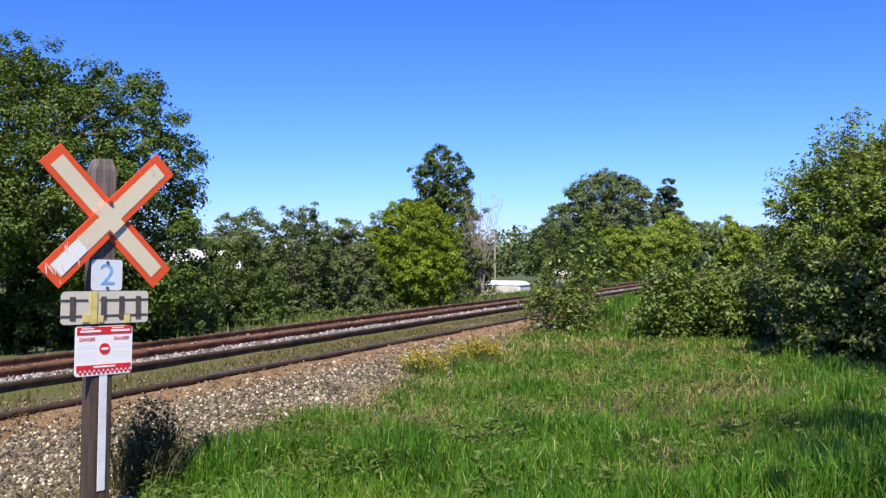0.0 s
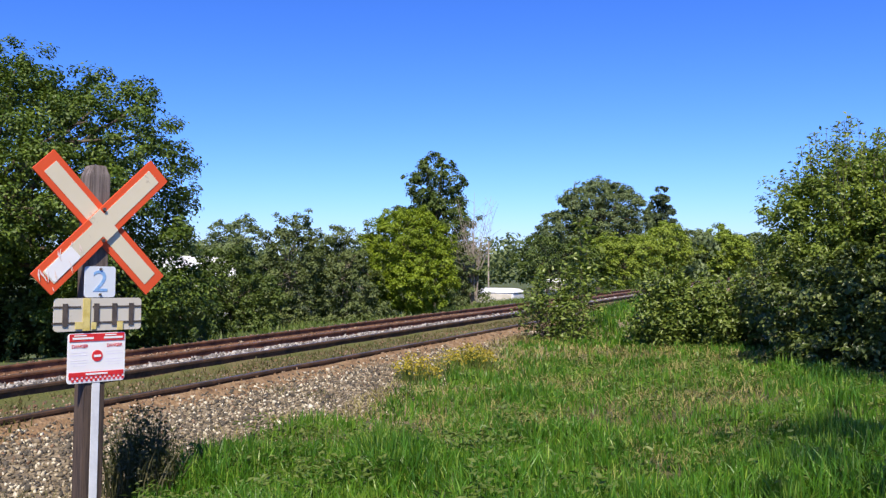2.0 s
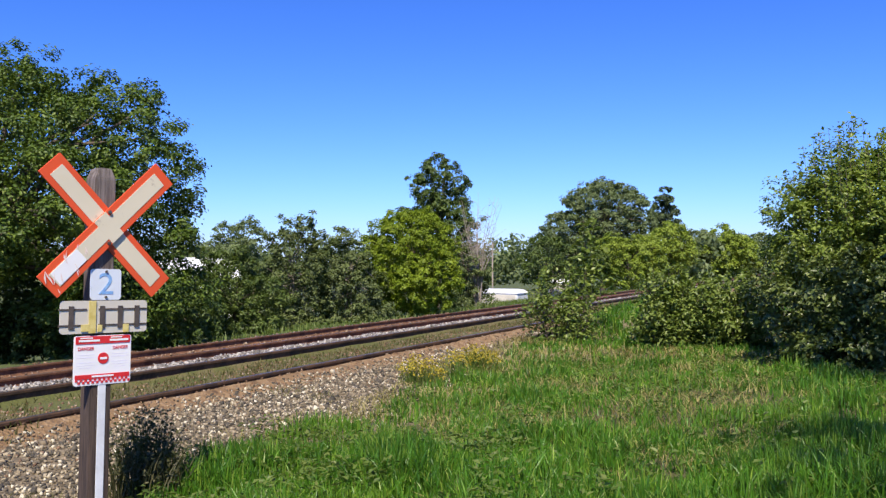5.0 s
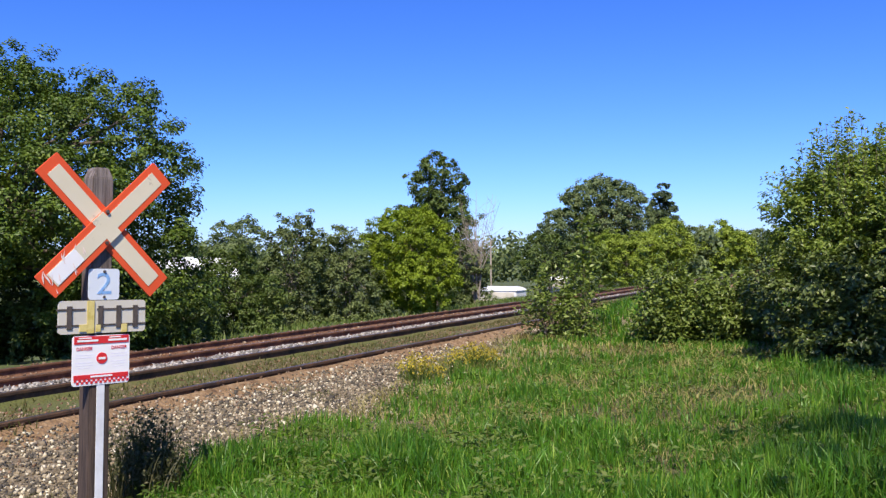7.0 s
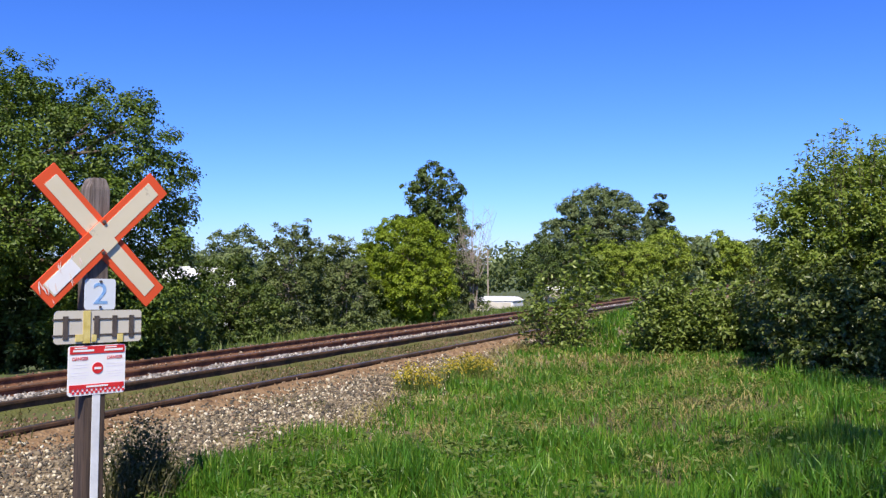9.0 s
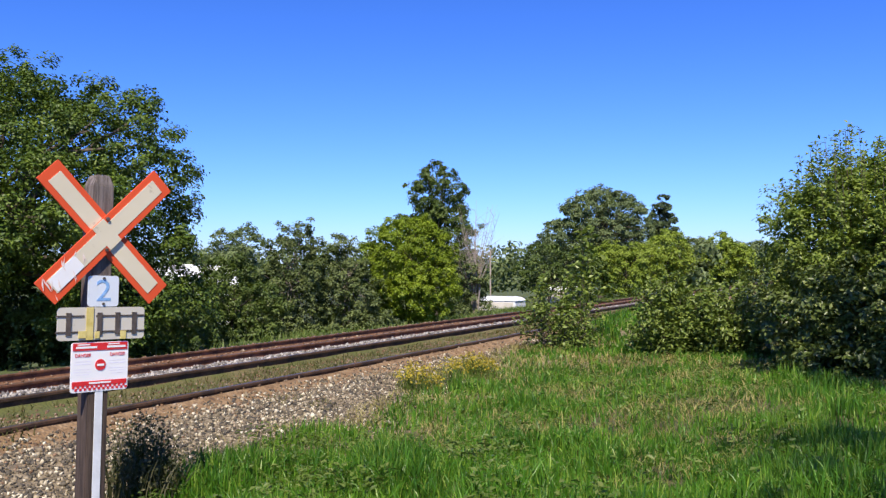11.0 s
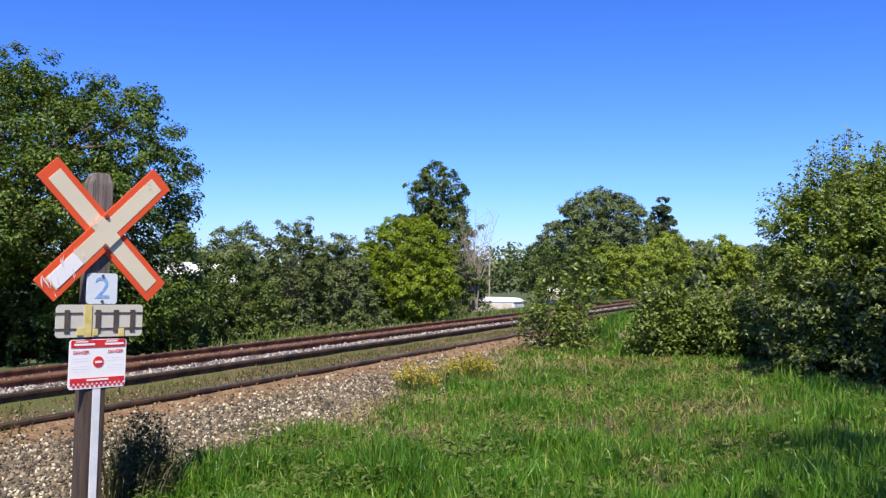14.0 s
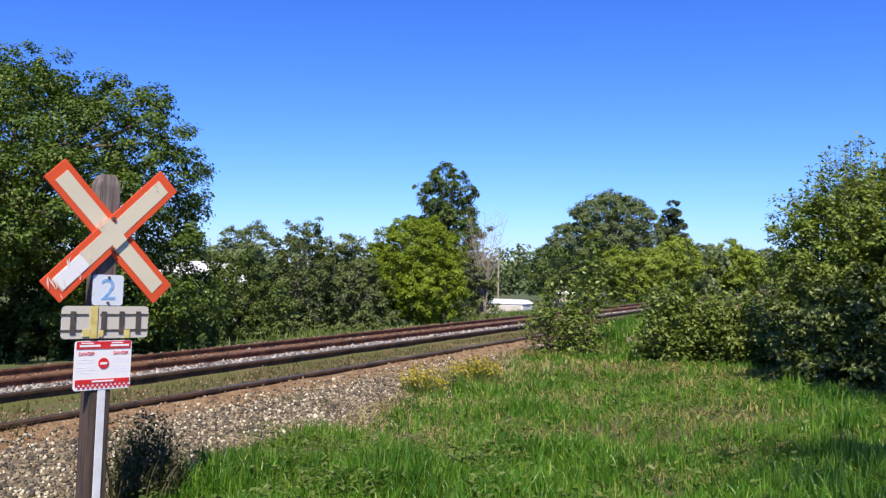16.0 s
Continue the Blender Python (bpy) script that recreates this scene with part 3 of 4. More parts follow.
    hang(new("stemwork", tubes.mesh("stemwork", M_BARK)), ob, "thin brown woody stems")
    return ob


def bare_twigs(x, y, height, wide, seed, label):
    """A leafless, bleached shrub."""
    rng = np.random.default_rng(seed)
    ob = thing("bare_shrub", pose(x, y, float(ground_z(x, y))), label, "bush")
    tubes = Tubes()
    for _ in range(26):
        tip = Vector((rng.normal() * wide * 0.5, rng.normal() * wide * 0.4, height * rng.uniform(0.55, 1.0)))
        bend = Vector((tip.x * 0.25, tip.y * 0.25, tip.z * 0.5))
        tubes.add([Vector((tip.x * 0.08, tip.y * 0.08, -0.05)), bend, tip], [0.03, 0.02, 0.006], 4)
        for _ in range(7):
            a = bend.lerp(tip, rng.uniform(0, 0.9))
            tubes.add([a, a + Vector((rng.normal() * 0.35, rng.normal() * 0.35, rng.uniform(0.15, 0.6)))], [0.012, 0.004], 3)
    hang(new("branchwork", tubes.mesh("branchwork", M_TWIG)), ob)


# ---- crossing sign ----
def build_sign():
    sign = thing("crossing_sign", pose(-2.505, 6.07, 0, 0, 1.5, 49), "weathered timber crossing post with red-bordered white crossbuck and plates", "road sign")
    w = 0.15
    bm = bmesh.new()
    rows = [(-0.3, w / 2), (2.60, w / 2), (2.675, w * 0.30)]
    rings = [[bm.verts.new((sx * r, sy * (r if z < 2.65 else w * 0.42), z)) for sx, sy in ((-1, -1), (1, -1), (1, 1), (-1, 1))] for z, r in rows]
    for lo, hi in zip(rings, rings[1:]):
        for k in range(4):
            bm.faces.new((lo[k], lo[(k + 1) % 4], hi[(k + 1) % 4], hi[k]))
    bm.faces.new(rings[-1])
    bmesh.ops.bevel(bm, geom=bm.edges[:], offset=0.006, segments=2, affect="EDGES")
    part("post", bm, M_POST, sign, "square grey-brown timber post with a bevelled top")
    face = -w / 2
    for turn, y in ((45, face - 0.014), (-45, face - 0.034)):
        m = Matrix.Translation((0.012, 0, 2.25)) @ Matrix.Rotation(radians(turn), 4, "Y")
        blade = part("blade", plate(0, 0, 1.2, 0.20, y, 0.014, 0.006, m), M_RED, sign, "orange-red bordered crossbuck blade")
        part("blade_panel", plate(0, 0, 1.07, 0.113, y - 0.003, 0.004, 0.003, m), M_WHITE, blade, "greyed white reflective panel")
        if turn < 0:
            part("blade_panel", plate(0, 0, 0.113, 0.2, y - 0.0035, 0.004, 0.003, m), M_WHITE, blade, "greyed white reflective panel")
            # sun glare on this end, laid on as a whiter patch
            part("glare_patch", plate(-0.40, 0, 0.25, 0.105, y - 0.005, 0.002, 0.012, m), M_SIGNWHITE, blade, "whiter patch of painted glare on the panel")
            # pale slivers for the streaky glare and some scuffing
            rng = random.Random(3)
            bm = bmesh.new()
            for _ in range(13):
                x, z, a = -0.57 + 0.34 * rng.random() ** 1.5, rng.uniform(-0.08, 0.08), rng.uniform(0.5, 1.4)
                ln, wd = rng.uniform(0.03, 0.12), rng.uniform(0.002, 0.009)
                ux, uz = math.cos(a), math.sin(a)
                pts = [(x - ux * ln / 2, z - uz * ln / 2), (x - uz * wd, z + ux * wd), (x + ux * ln / 2, z + uz * ln / 2), (x + uz * wd * 0.6, z - ux * wd * 0.6)]
                pts = [(min(max(px, -0.595), 0), min(max(pz, -0.095), 0.095)) for px, pz in pts]
                bm.faces.new([bm.verts.new((px, y - 0.0075, pz)) for px, pz in pts])
            bm.transform(m)
            streaks = part("scuffed_glare", bm, M_SCUFFGLARE, blade, "whitish painted glare and scuffing on the weathered sheeting")
            streaks["kind"] = "stuff"
    for z in (2.36, 2.14):
        part("bolt", disc(0.012, z, face - 0.042, 0.013, 0.016, 8), M_BOLT, sign)
    # number plate
    number = part("number_plate", plate(0.012, 1.848, 0.227, 0.218, face - 0.012, 0.008, 0.022), M_PANEL, sign, "small pale plate with a faded blue 2")
    letters("numeral", "2", 0.215, 0.012, 1.845, face - 0.0135, M_BLUE, number, "faded blue numeral 2", 1.15)
    for z in (1.938, 1.758):
        part("bolt", disc(0.012, z, face - 0.016, 0.010, 0.01, 8), M_BOLT, number)
    # plate with the tie-and-rail pattern
    bars = part("bar_plate", plate(0.010, 1.62, 0.642, 0.228, face - 0.014, 0.010, 0.025), M_PLATE, sign, "stained pale plate with dark bars and yellow tape")
    y = face - 0.0165
    for z in (1.673, 1.563):
        for x, ln in ((-0.225, 0.20), (0.145, 0.37)):
            part("dark_bar", box(x, y, z, ln, 0.004, 0.013), M_DARK, bars, "dark horizontal bar")
    for x in (-0.235, -0.012, 0.122, 0.25):
        part("dark_bar", box(x, y - 0.002, 1.618, 0.036, 0.006, 0.158), M_DARK, bars, "dark upright bar")
    part("tape", box(-0.085, y - 0.003, 1.62, 0.052, 0.005, 0.226, 0.001), M_TAPE, bars, "peeling yellow tape")
    part("tape", box(-0.135, y - 0.003, 1.545, 0.06, 0.005, 0.05, 0.001, ), M_TAPE, bars, "peeling yellow tape")
    part("tape", box(0.165, y - 0.004, 1.535, 0.045, 0.005, 0.06, 0.002), M_TAPE, bars, "peeling yellow tape")
    part("tape", box(-0.03, y - 0.004, 1.54, 0.035, 0.005, 0.05, 0.002), M_TAPE, bars, "peeling yellow tape")
    # danger notice
    cz, y0 = 1.317, face - 0.010
    notice = part("danger_notice", plate(0.004, cz, 0.42, 0.345, y0, 0.008, 0.02), M_SIGNWHITE, sign, "white danger notice with red bands and red disc")
    y = y0 - 0.002
    part("red_band", box(0.004, y, cz + 0.142, 0.40, 0.004, 0.052), M_SIGNRED, notice, "red heading band")
    part("red_band", box(0.004, y, cz - 0.112, 0.40, 0.004, 0.030), M_SIGNRED, notice, "red lower band")
    for x, ln in ((-0.10, 0.15), (0.12, 0.14)):
        part("print_bar", box(x, y - 0.002, cz + 0.138, ln, 0.004, 0.014), M_SIGNWHITE, notice, "white heading print")
        part("print_bar", box(x - 0.02, y - 0.002, cz + 0.157, ln * 0.6, 0.004, 0.008), M_SIGNWHITE, notice, "white heading print")
    part("print_bar", box(0.004, y - 0.002, cz - 0.112, 0.16, 0.004, 0.012), M_SIGNWHITE, notice, "white print in the lower band")
    for x in (-0.122, 0.132):
        letters("heading", "DANGER", 0.034, x, cz + 0.082, y, M_SIGNRED, notice, "red lettering", 0.85)
        for z, ln, thin in ((0.040, 0.12, 0.004), (0.022, 0.13, 0.006), (-0.014, 0.13, 0.004), (-0.032, 0.13, 0.004), (-0.05, 0.09, 0.004)):
            part("print_bar", box(x, y0 - 0.0004, cz + z, ln, 0.001, thin), M_TEXT, notice, "fine pale print")
    part("red_disc", disc(0.006, cz + 0.012, y, 0.040, 0.004, 28), M_SIGNRED, notice, "red disc with a white bar")
    part("disc_bar", box(0.006, y - 0.003, cz + 0.012, 0.05, 0.003, 0.016), M_SIGNWHITE, notice)
    for row in (0, 1):
        for i in range(12):
            x = 0.004 - 0.19 + i * 0.0335 + row * 0.0178
            part("check", box(x, y, cz - 0.136 - row * 0.0165, 0.0165, 0.003, 0.0165), M_SIGNRED, notice)
    part("reflective_strip", box(0.004, face - 0.004, 0.76, 0.058, 0.006, 0.86, 0.002), M_STRIP, sign, "white reflective strip on the post")
    return sign


# ---- buildings ----
def build_trailer(x, y, heading, long, wide, tall, label):
    t = thing("trailer", pose(x, y, float(ground_z(x, y)), 0, 0, heading), label, "trailer")
    part("body", box(0, 0, 0.45 + tall / 2, long, wide, tall, 0.12), M_WALL, t, "white body")
    bm = bmesh.new()
    ring = [(-wide / 2 - 0.06, 0.0), (wide / 2 + 0.06, 0.0), (wide / 2 - 0.25, 0.26), (0, 0.34), (-wide / 2 + 0.25, 0.26)]
    ends = [[bm.verts.new((e * (long / 2 + 0.06 - 0.35 * (z > 0)), yy, 0.45 + tall + z)) for yy, z in ring] for e in (-1, 1)]
    for k in range(5):
        bm.faces.new((ends[0][k], ends[0][(k + 1) % 5], ends[1][(k + 1) % 5], ends[1][k]))
    bm.faces.new(ends[0])
    bm.faces.new(list(reversed(ends[1])))
    bmesh.ops.recalc_face_normals(bm, faces=bm.faces[:])
    part("roof", bm, M_ROOF, t, "pale ridged roof")
    part("side_panel", box(0, -wide / 2 - 0.015, 0.45 + tall * 0.55, long * 0.9, 0.03, tall * 0.72, 0.01), M_BEIGE, t, "beige side panel")
    for e in (-0.3, 0.3):
        part("wheel", disc(e * long * 0.6, 0.32, -wide / 2 + 0.1, 0.32, 0.2, 20), M_RUBBER, t, "black wheel")
    return t


def build_house(x, y, heading, long, deep, wall_h, rise):
    h = thing("house", pose(x, y, float(ground_z(x, y)), 0, 0, heading), "white-sided low house behind the shrubs", "house")
    bm = bmesh.new()
    prof = [(-deep / 2, 0), (deep / 2, 0), (deep / 2, wall_h), (0, wall_h + rise), (-deep / 2, wall_h)]
    ends = [[bm.verts.new((e * long / 2, yy, z)) for yy, z in prof] for e in (-1, 1)]
    for k in range(5):
        bm.faces.new((ends[0][k], ends[0][(k + 1) % 5], ends[1][(k + 1) % 5], ends[1][k]))
    bm.faces.new(ends[0])
    bm.faces.new(list(reversed(ends[1])))
    bmesh.ops.recalc_face_normals(bm, faces=bm.faces[:])
    part("wall", bm, M_WALL, h, "white siding")
    slope = math.degrees(math.atan2(rise, deep / 2))
    ln = math.hypot(rise, deep / 2) + 0.3
    for e in (-1, 1):
        part("roof_slope", box(0, 0, 0, long + 0.5, ln, 0.10, 0.02), M_ROOF, h, "pale roof", pose(0, e * deep / 4, wall_h + rise / 2 + 0.06, -e * slope))
    for xx in (-long * 0.3, 0, long * 0.3):
        win = part("window", box(xx, -deep / 2 - 0.02, wall_h * 0.6, 1.1, 0.05, 1.0, 0.01), M_WALL, h, "white window frame")
        part("pane", box(xx, -deep / 2 - 0.04, wall_h * 0.6, 0.95, 0.03, 0.85), M_GLASS, win)


# ---- grass, stones and weeds ----
def field(rng, n, x0, x1, y0, y1):
    return rng.uniform(x0, x1, n), rng.uniform(y0, y1, n)


def lawn_edge(s):
    """How far across the lawn reaches, by the distance along the tracks."""
    return np.interp(s, [-5, 3.5, 4.9, 6.0, 7.5, 8.6, 10, 12.5, 20, 40, 70], [3.4, 3.8, 5.0, 5.6, 5.8, 5.35, 5.7, 6.15, 6.9, 6.9, 6.9])


def tuft_field(rng, plots, per, spread):
    """Blades in tufts over the plots (tufts, x0, x1, y0, y1): places and the way that each leans, out of its tuft."""
    cx, cy = (np.concatenate(c) for c in zip(*(field(rng, *p) for p in plots)))
    size = np.repeat(rng.uniform(0.5, 1.5, len(cx)), per)
    cx, cy = np.repeat(cx, per), np.repeat(cy, per)
    ox, oy = rng.normal(size=len(cx)) * spread * size, rng.normal(size=len(cx)) * spread * size
    return cx + ox, cy + oy, np.arctan2(oy, ox) + rng.normal(size=len(cx)) * 0.6, size


def straw(x, y):
    """Where the meadow has dried out: 0 to 1."""
    ribbon = np.exp(-((x - 2.2 - 0.45 * (y - 8)) / 0.9) ** 2) * np.clip((y - 5) / 3, 0, 1) * np.clip((15 - y) / 4, 0, 1)
    return patchy(x, y, 1.1, 8) * 0.45 + patchy(x, y, 3.5, 9) * 0.3 + 0.28 * np.clip((y - 7.0) / 3, 0, 1) + 0.22 * ribbon + 0.05 * np.clip((y - 11) / 3, 0, 1)


def build_grass():
    rng = np.random.default_rng(5)
    # the meadow, denser near the walk
    plots = ((9500, -3.4, 4.6, 4.3, 8.2), (9000, -3.0, 7.8, 8.0, 15.5), (2600, -1.0, 16.0, 15.0, 36.0), (3400, 0.0, 6.5, 15.0, 24.0), (3600, -7, 12, -8.0, 4.6))
    x, y, heading, size = tuft_field(rng, plots, 9, 0.045)
    edge = lawn_edge(s_of(x, y)) + 0.35 * (patchy(x, y, 2.0, 3) - 0.5)
    dry = straw(x, y)
    keep = (d_of(x, y) < edge) & (np.hypot(x, y) > 0.9) & (rng.uniform(size=len(x)) < np.clip(1.55 - 1.5 * dry, 0.3, 1.0))
    x, y, heading, size, dry = x[keep], y[keep], heading[keep], size[keep], dry[keep]
    tall = (0.13 + 0.17 * patchy(x, y, 2.3, 4)) * (0.7 + 0.3 * size) * (1.25 - 0.7 * dry)
    tall *= np.where(s_of(x, y) > 17.5, 1.15, 1.0)
    h = tall * rng.uniform(0.5, 1.35, len(x))
    far = np.clip(y / 8, 0.9, 2.4)
    wide, lean = rng.uniform(0.007, 0.015, len(x)) * far, rng.uniform(0.05, 0.75, len(x)) ** 1.3
    near = (y > 4) & (y < 8.4)
    for m, joints, label in ((near, (0.0, 0.4, 0.75), "unmown green meadow grass in tufts"), (~near, (0.0, 0.6), "short green meadow grass with dry patches")):
        ob = new("meadow_grass", blades("meadow_grass", x[m], y[m], ground_z(x[m], y[m]) - 0.01, h[m], wide[m], lean[m], M_GRASS, rng, heading=heading[m], joints=joints))
        tagged(ob, label, "grass", kind="stuff")
    # low broad-leaved weeds among the grass
    x, y, heading, size = tuft_field(rng, ((1500, -2.5, 8.0, 5.0, 16.5), (500, -2.6, 0.5, 5.4, 9.0)), 9, 0.05)
    keep = (d_of(x, y) < lawn_edge(s_of(x, y)) + 0.2) & (patchy(x, y, 2.9, 14) > 0.45)
    x, y, heading = x[keep], y[keep], heading[keep]
    n = len(x)
    up = rng.uniform(0.05, 0.26, n) * np.clip(1.2 - y * 0.03, 0.7, 1)
    way = np.stack([np.cos(heading), np.sin(heading), rng.uniform(0.0, 0.7, n)], 1)
    face = unit(np.array([[0, 0, 1.0]]) + rng.normal(size=(n, 3)) * 0.4)
    ln = rng.uniform(0.035, 0.085, n)
    ob = new("meadow_weeds", leaves("meadow_weeds", np.stack([x, y, ground_z(x, y) + up], 1), way, face, ln, ln * 0.45, M_VERGE))
    tagged(ob, "low broad-leaved weeds among the meadow grass", "weeds", kind="stuff")
    # dry straw among it
    x, y, heading, size = tuft_field(rng, ((11000, -3.0, 9.5, 4.4, 19.0),), 7, 0.06)
    d, s = d_of(x, y), s_of(x, y)
    fringe = np.exp(-((d - lawn_edge(s) - 0.05) / 0.28) ** 2)
    keep = (d < lawn_edge(s) + 0.5) & (rng.uniform(size=len(x)) < np.clip((straw(x, y) - 0.40) * 2.4, 0.05, 0.85) + 0.25 * fringe)
    x, y, heading = x[keep], y[keep], heading[keep]
    far = np.clip(y / 9, 0.8, 2.0)
    ob = new("dry_grass", blades("dry_grass", x, y, ground_z(x, y) - 0.01, rng.uniform(0.08, 0.26, len(x)), rng.uniform(0.005, 0.011, len(x)) * far, rng.uniform(0.4, 1.3, len(x)), M_DRY, rng, heading=heading, joints=(0.0, 0.6)))
    tagged(ob, "straw-coloured dry grass in patches", "grass", kind="stuff")
    # thin sprigs round the foot of the post
    x, y = field(rng, 5200, -5.2, -1.6, 5.0, 8.2)
    keep = (patchy(x, y, 2.6, 77) > 0.62) & (d_of(x, y) > 3.6) & (d_of(x, y) < 6.0)
    x, y = x[keep], y[keep]
    ob = new("sparse_grass", blades("sparse_grass", x, y, ground_z(x, y) - 0.01, rng.uniform(0.05, 0.2, len(x)), rng.uniform(0.004, 0.009, len(x)), rng.uniform(0.3, 1.1, len(x)), M_WEED, rng))
    tagged(ob, "thin olive sprigs of grass on the stones", "grass", kind="stuff")
    # weeds between the near rails and on the shoulders
    n = 42000
    s, d = rng.uniform(-2, 46, n), rng.uniform(6.3, 9.05, n)
    x, y = s * ALONG.x + d * ACROSS.x, s * ALONG.y + d * ACROSS.y
    keep = (patchy(x, y, 1.9, 21) > np.where((d > 7.75) & (d < 9.05), 0.12, np.where(d > 6.9, 0.80, 0.93)))
    x, y = x[keep], y[keep]
    ob = new("track_weeds", blades("track_weeds", x, y, ground_z(x, y) - 0.01, rng.uniform(0.03, 0.13, len(x)), rng.uniform(0.008, 0.02, len(x)), rng.uniform(0.2, 1.0, len(x)), M_WEED, rng, joints=(0.0, 0.6)))
    tagged(ob, "olive weeds between the near rails", "weeds", kind="stuff")
    # verge beyond the tracks
    n = 30000
    s, d = rng.uniform(0, 75, n), rng.uniform(15.7, 27.0, n)
    x, y = s * ALONG.x + d * ACROSS.x, s * ALONG.y + d * ACROSS.y
    keep = rng.uniform(size=n) < np.clip((x + 7.6) / 1.6, 0.03, 1)
    x, y = x[keep], y[keep]
    n = len(x)
    ob = new("verge_grass", blades("verge_grass", x, y, ground_z(x, y) - 0.02, rng.uniform(0.12, 0.4, n) * (0.5 + 0.8 * patchy(x, y, 0.7, 31)), rng.uniform(0.02, 0.045, n), rng.uniform(0.2, 0.8, n), M_VERGE, rng, joints=(0.0, 0.6)))
    tagged(ob, "rough green grass verge beyond the tracks", "grass", kind="stuff")


def build_stones():
    rng = np.random.default_rng(6)
    # lawn-side shoulder
    n = 43000
    s, d = np.concatenate([rng.uniform(-1, 15, 32000), rng.uniform(14, 45, 11000)]), rng.uniform(4.7, 7.5, n)
    x, y = s * ALONG.x + d * ACROSS.x, s * ALONG.y + d * ACROSS.y
    keep = (d > lawn_edge(s) - 0.25) & (rng.uniform(size=n) < np.clip(1.3 - 0.8 * np.clip((d - 7.25) / 0.2, 0, 1), 0, 1))
    x, y = x[keep], y[keep]
    size = rng.uniform(0.013, 0.046, len(x)) * np.where(rng.uniform(size=len(x)) < 0.05, 1.5, 1.0)
    ob = new("ballast_stones", stones("ballast_stones", np.stack([x, y, ground_z(x, y) + size * 0.2], 1), size, M_STONE, rng))
    tagged(ob, "grey crushed-stone ballast on the track shoulder", "gravel", kind="stuff")
    # pale heap along the far rail
    n = 11000
    s, d = np.concatenate([rng.uniform(-2, 22, 7500), rng.uniform(20, 75, 3500)]), rng.uniform(9.24, 10.0, n)
    x, y = s * ALONG.x + d * ACROSS.x, s * ALONG.y + d * ACROSS.y
    size = rng.uniform(0.03, 0.075, n)
    ob = new("pale_ballast", stones("pale_ballast", np.stack([x, y, ground_z(x, y) + size * 0.15], 1), size, M_PALE, rng))
    tagged(ob, "pale crushed stone heaped between the tracks", "gravel", kind="stuff")
    # rust-stained stones in the far track
    n = 8500
    s, d = np.concatenate([rng.uniform(0, 30, 6000), rng.uniform(25, 80, 2500)]), rng.uniform(10.2, 15.6, n)
    x, y = s * ALONG.x + d * ACROSS.x, s * ALONG.y + d * ACROSS.y
    size = rng.uniform(0.03, 0.07, n)
    ob = new("rusty_ballast", stones("rusty_ballast", np.stack([x, y, ground_z(x, y) + size * 0.2], 1), size, M_BROWNSTONE, rng))
    tagged(ob, "rust-stained ballast in the far track", "gravel", kind="stuff")


def build_between_stones():
    """Stones and dirt clods in the near track and on the sandy strip beside it."""
    rng = np.random.default_rng(7)
    n = 11000
    s, d = rng.uniform(-3, 44, n), rng.uniform(6.5, 9.0, n)
    keep = rng.uniform(size=n) < np.where(d < 7.0, 0.6, 1.0)
    s, d = s[keep], d[keep]
    x, y = s * ALONG.x + d * ACROSS.x, s * ALONG.y + d * ACROSS.y
    size = rng.uniform(0.015, 0.045, len(x))
    ob = new("bed_stones", stones("bed_stones", np.stack([x, y, ground_z(x, y) + size * 0.1], 1), size, M_BROWNSTONE, rng))
    tagged(ob, "brown stones and clods between the near rails", "gravel", kind="stuff")


def weed_clump(name, x, y, radius, height, count, mat, label, seed, heads=None):
    """A clump of upright stems; heads: material of small flower heads."""
    rng = np.random.default_rng(seed)
    a, r = rng.uniform(0, 2 * np.pi, count), radius * rng.uniform(0, 1, count) ** 0.6
    px, py = r * np.cos(a), r * np.sin(a)
    pz = ground_z(px + x, py + y) - float(ground_z(x, y))
    ob = thing(name, pose(x, y, float(ground_z(x, y))), label, "plant")
    h = height * rng.uniform(0.5, 1.1, count) * (1 - 0.4 * (r / radius) ** 2)
    hang(new("stemwork", blades("stemwork", px, py, pz - 0.01, h, rng.uniform(0.006, 0.014, count), rng.uniform(0.05, 0.5, count), mat, rng)), ob)
    k = count * 3 if heads is None else int(count * 2.3)
    own = rng.integers(0, count, k)
    up = rng.uniform(0.5, 1.0, k) if heads is None else rng.uniform(0.85, 1.02, k)
    at = np.stack([px[own] + rng.normal(size=k) * 0.03, py[own] + rng.normal(size=k) * 0.03, pz[own] + h[own] * up], 1)
    face = unit(rng.normal(size=(k, 3)) + np.array([[0, 0, 1.2]]))
    name2 = "bloom" if heads else "foliage"
    hang(new(name2, leaves(name2, at, np.cross(face, rng.normal(size=(k, 3))), face, rng.uniform(0.02, 0.05, k), rng.uniform(0.02, 0.035, k), heads or mat)), ob)["kind"] = "stuff"
    return ob


def motions():
    """The wind stirs the slim shoots of the tall bush: seconds and lean in tenths of a degree."""
    gusts = ((0, 10), (0.5, 4), (1, 0), (2, 0.5), (3, -1), (4, 0), (5, -4), (6.5, -7), (7.2, -4), (8, 2), (9, 1), (10, -4), (11.5, -6), (13, -9), (14, -7), (15, -8), (16, -5))
    for shoot, foot, give in SWAYING:
        walk(shoot, [(t, pose(foot.x, foot.y, 0, 0.03 * lean * give, 0.1 * lean * give, 0)) for t, lean in gusts])


build_ground()
build_track(7.67, 9.17, 0.45, 0.49, -12, 150, 170, "rusty near railway track with weeds between its rails", M_RAIL, 1)
build_track(12.62, 14.12, 0.135, 0.10, -12, 150, 150, "red-rusted far railway track on brown ballast", M_RAILRED, 2)
build_sign()

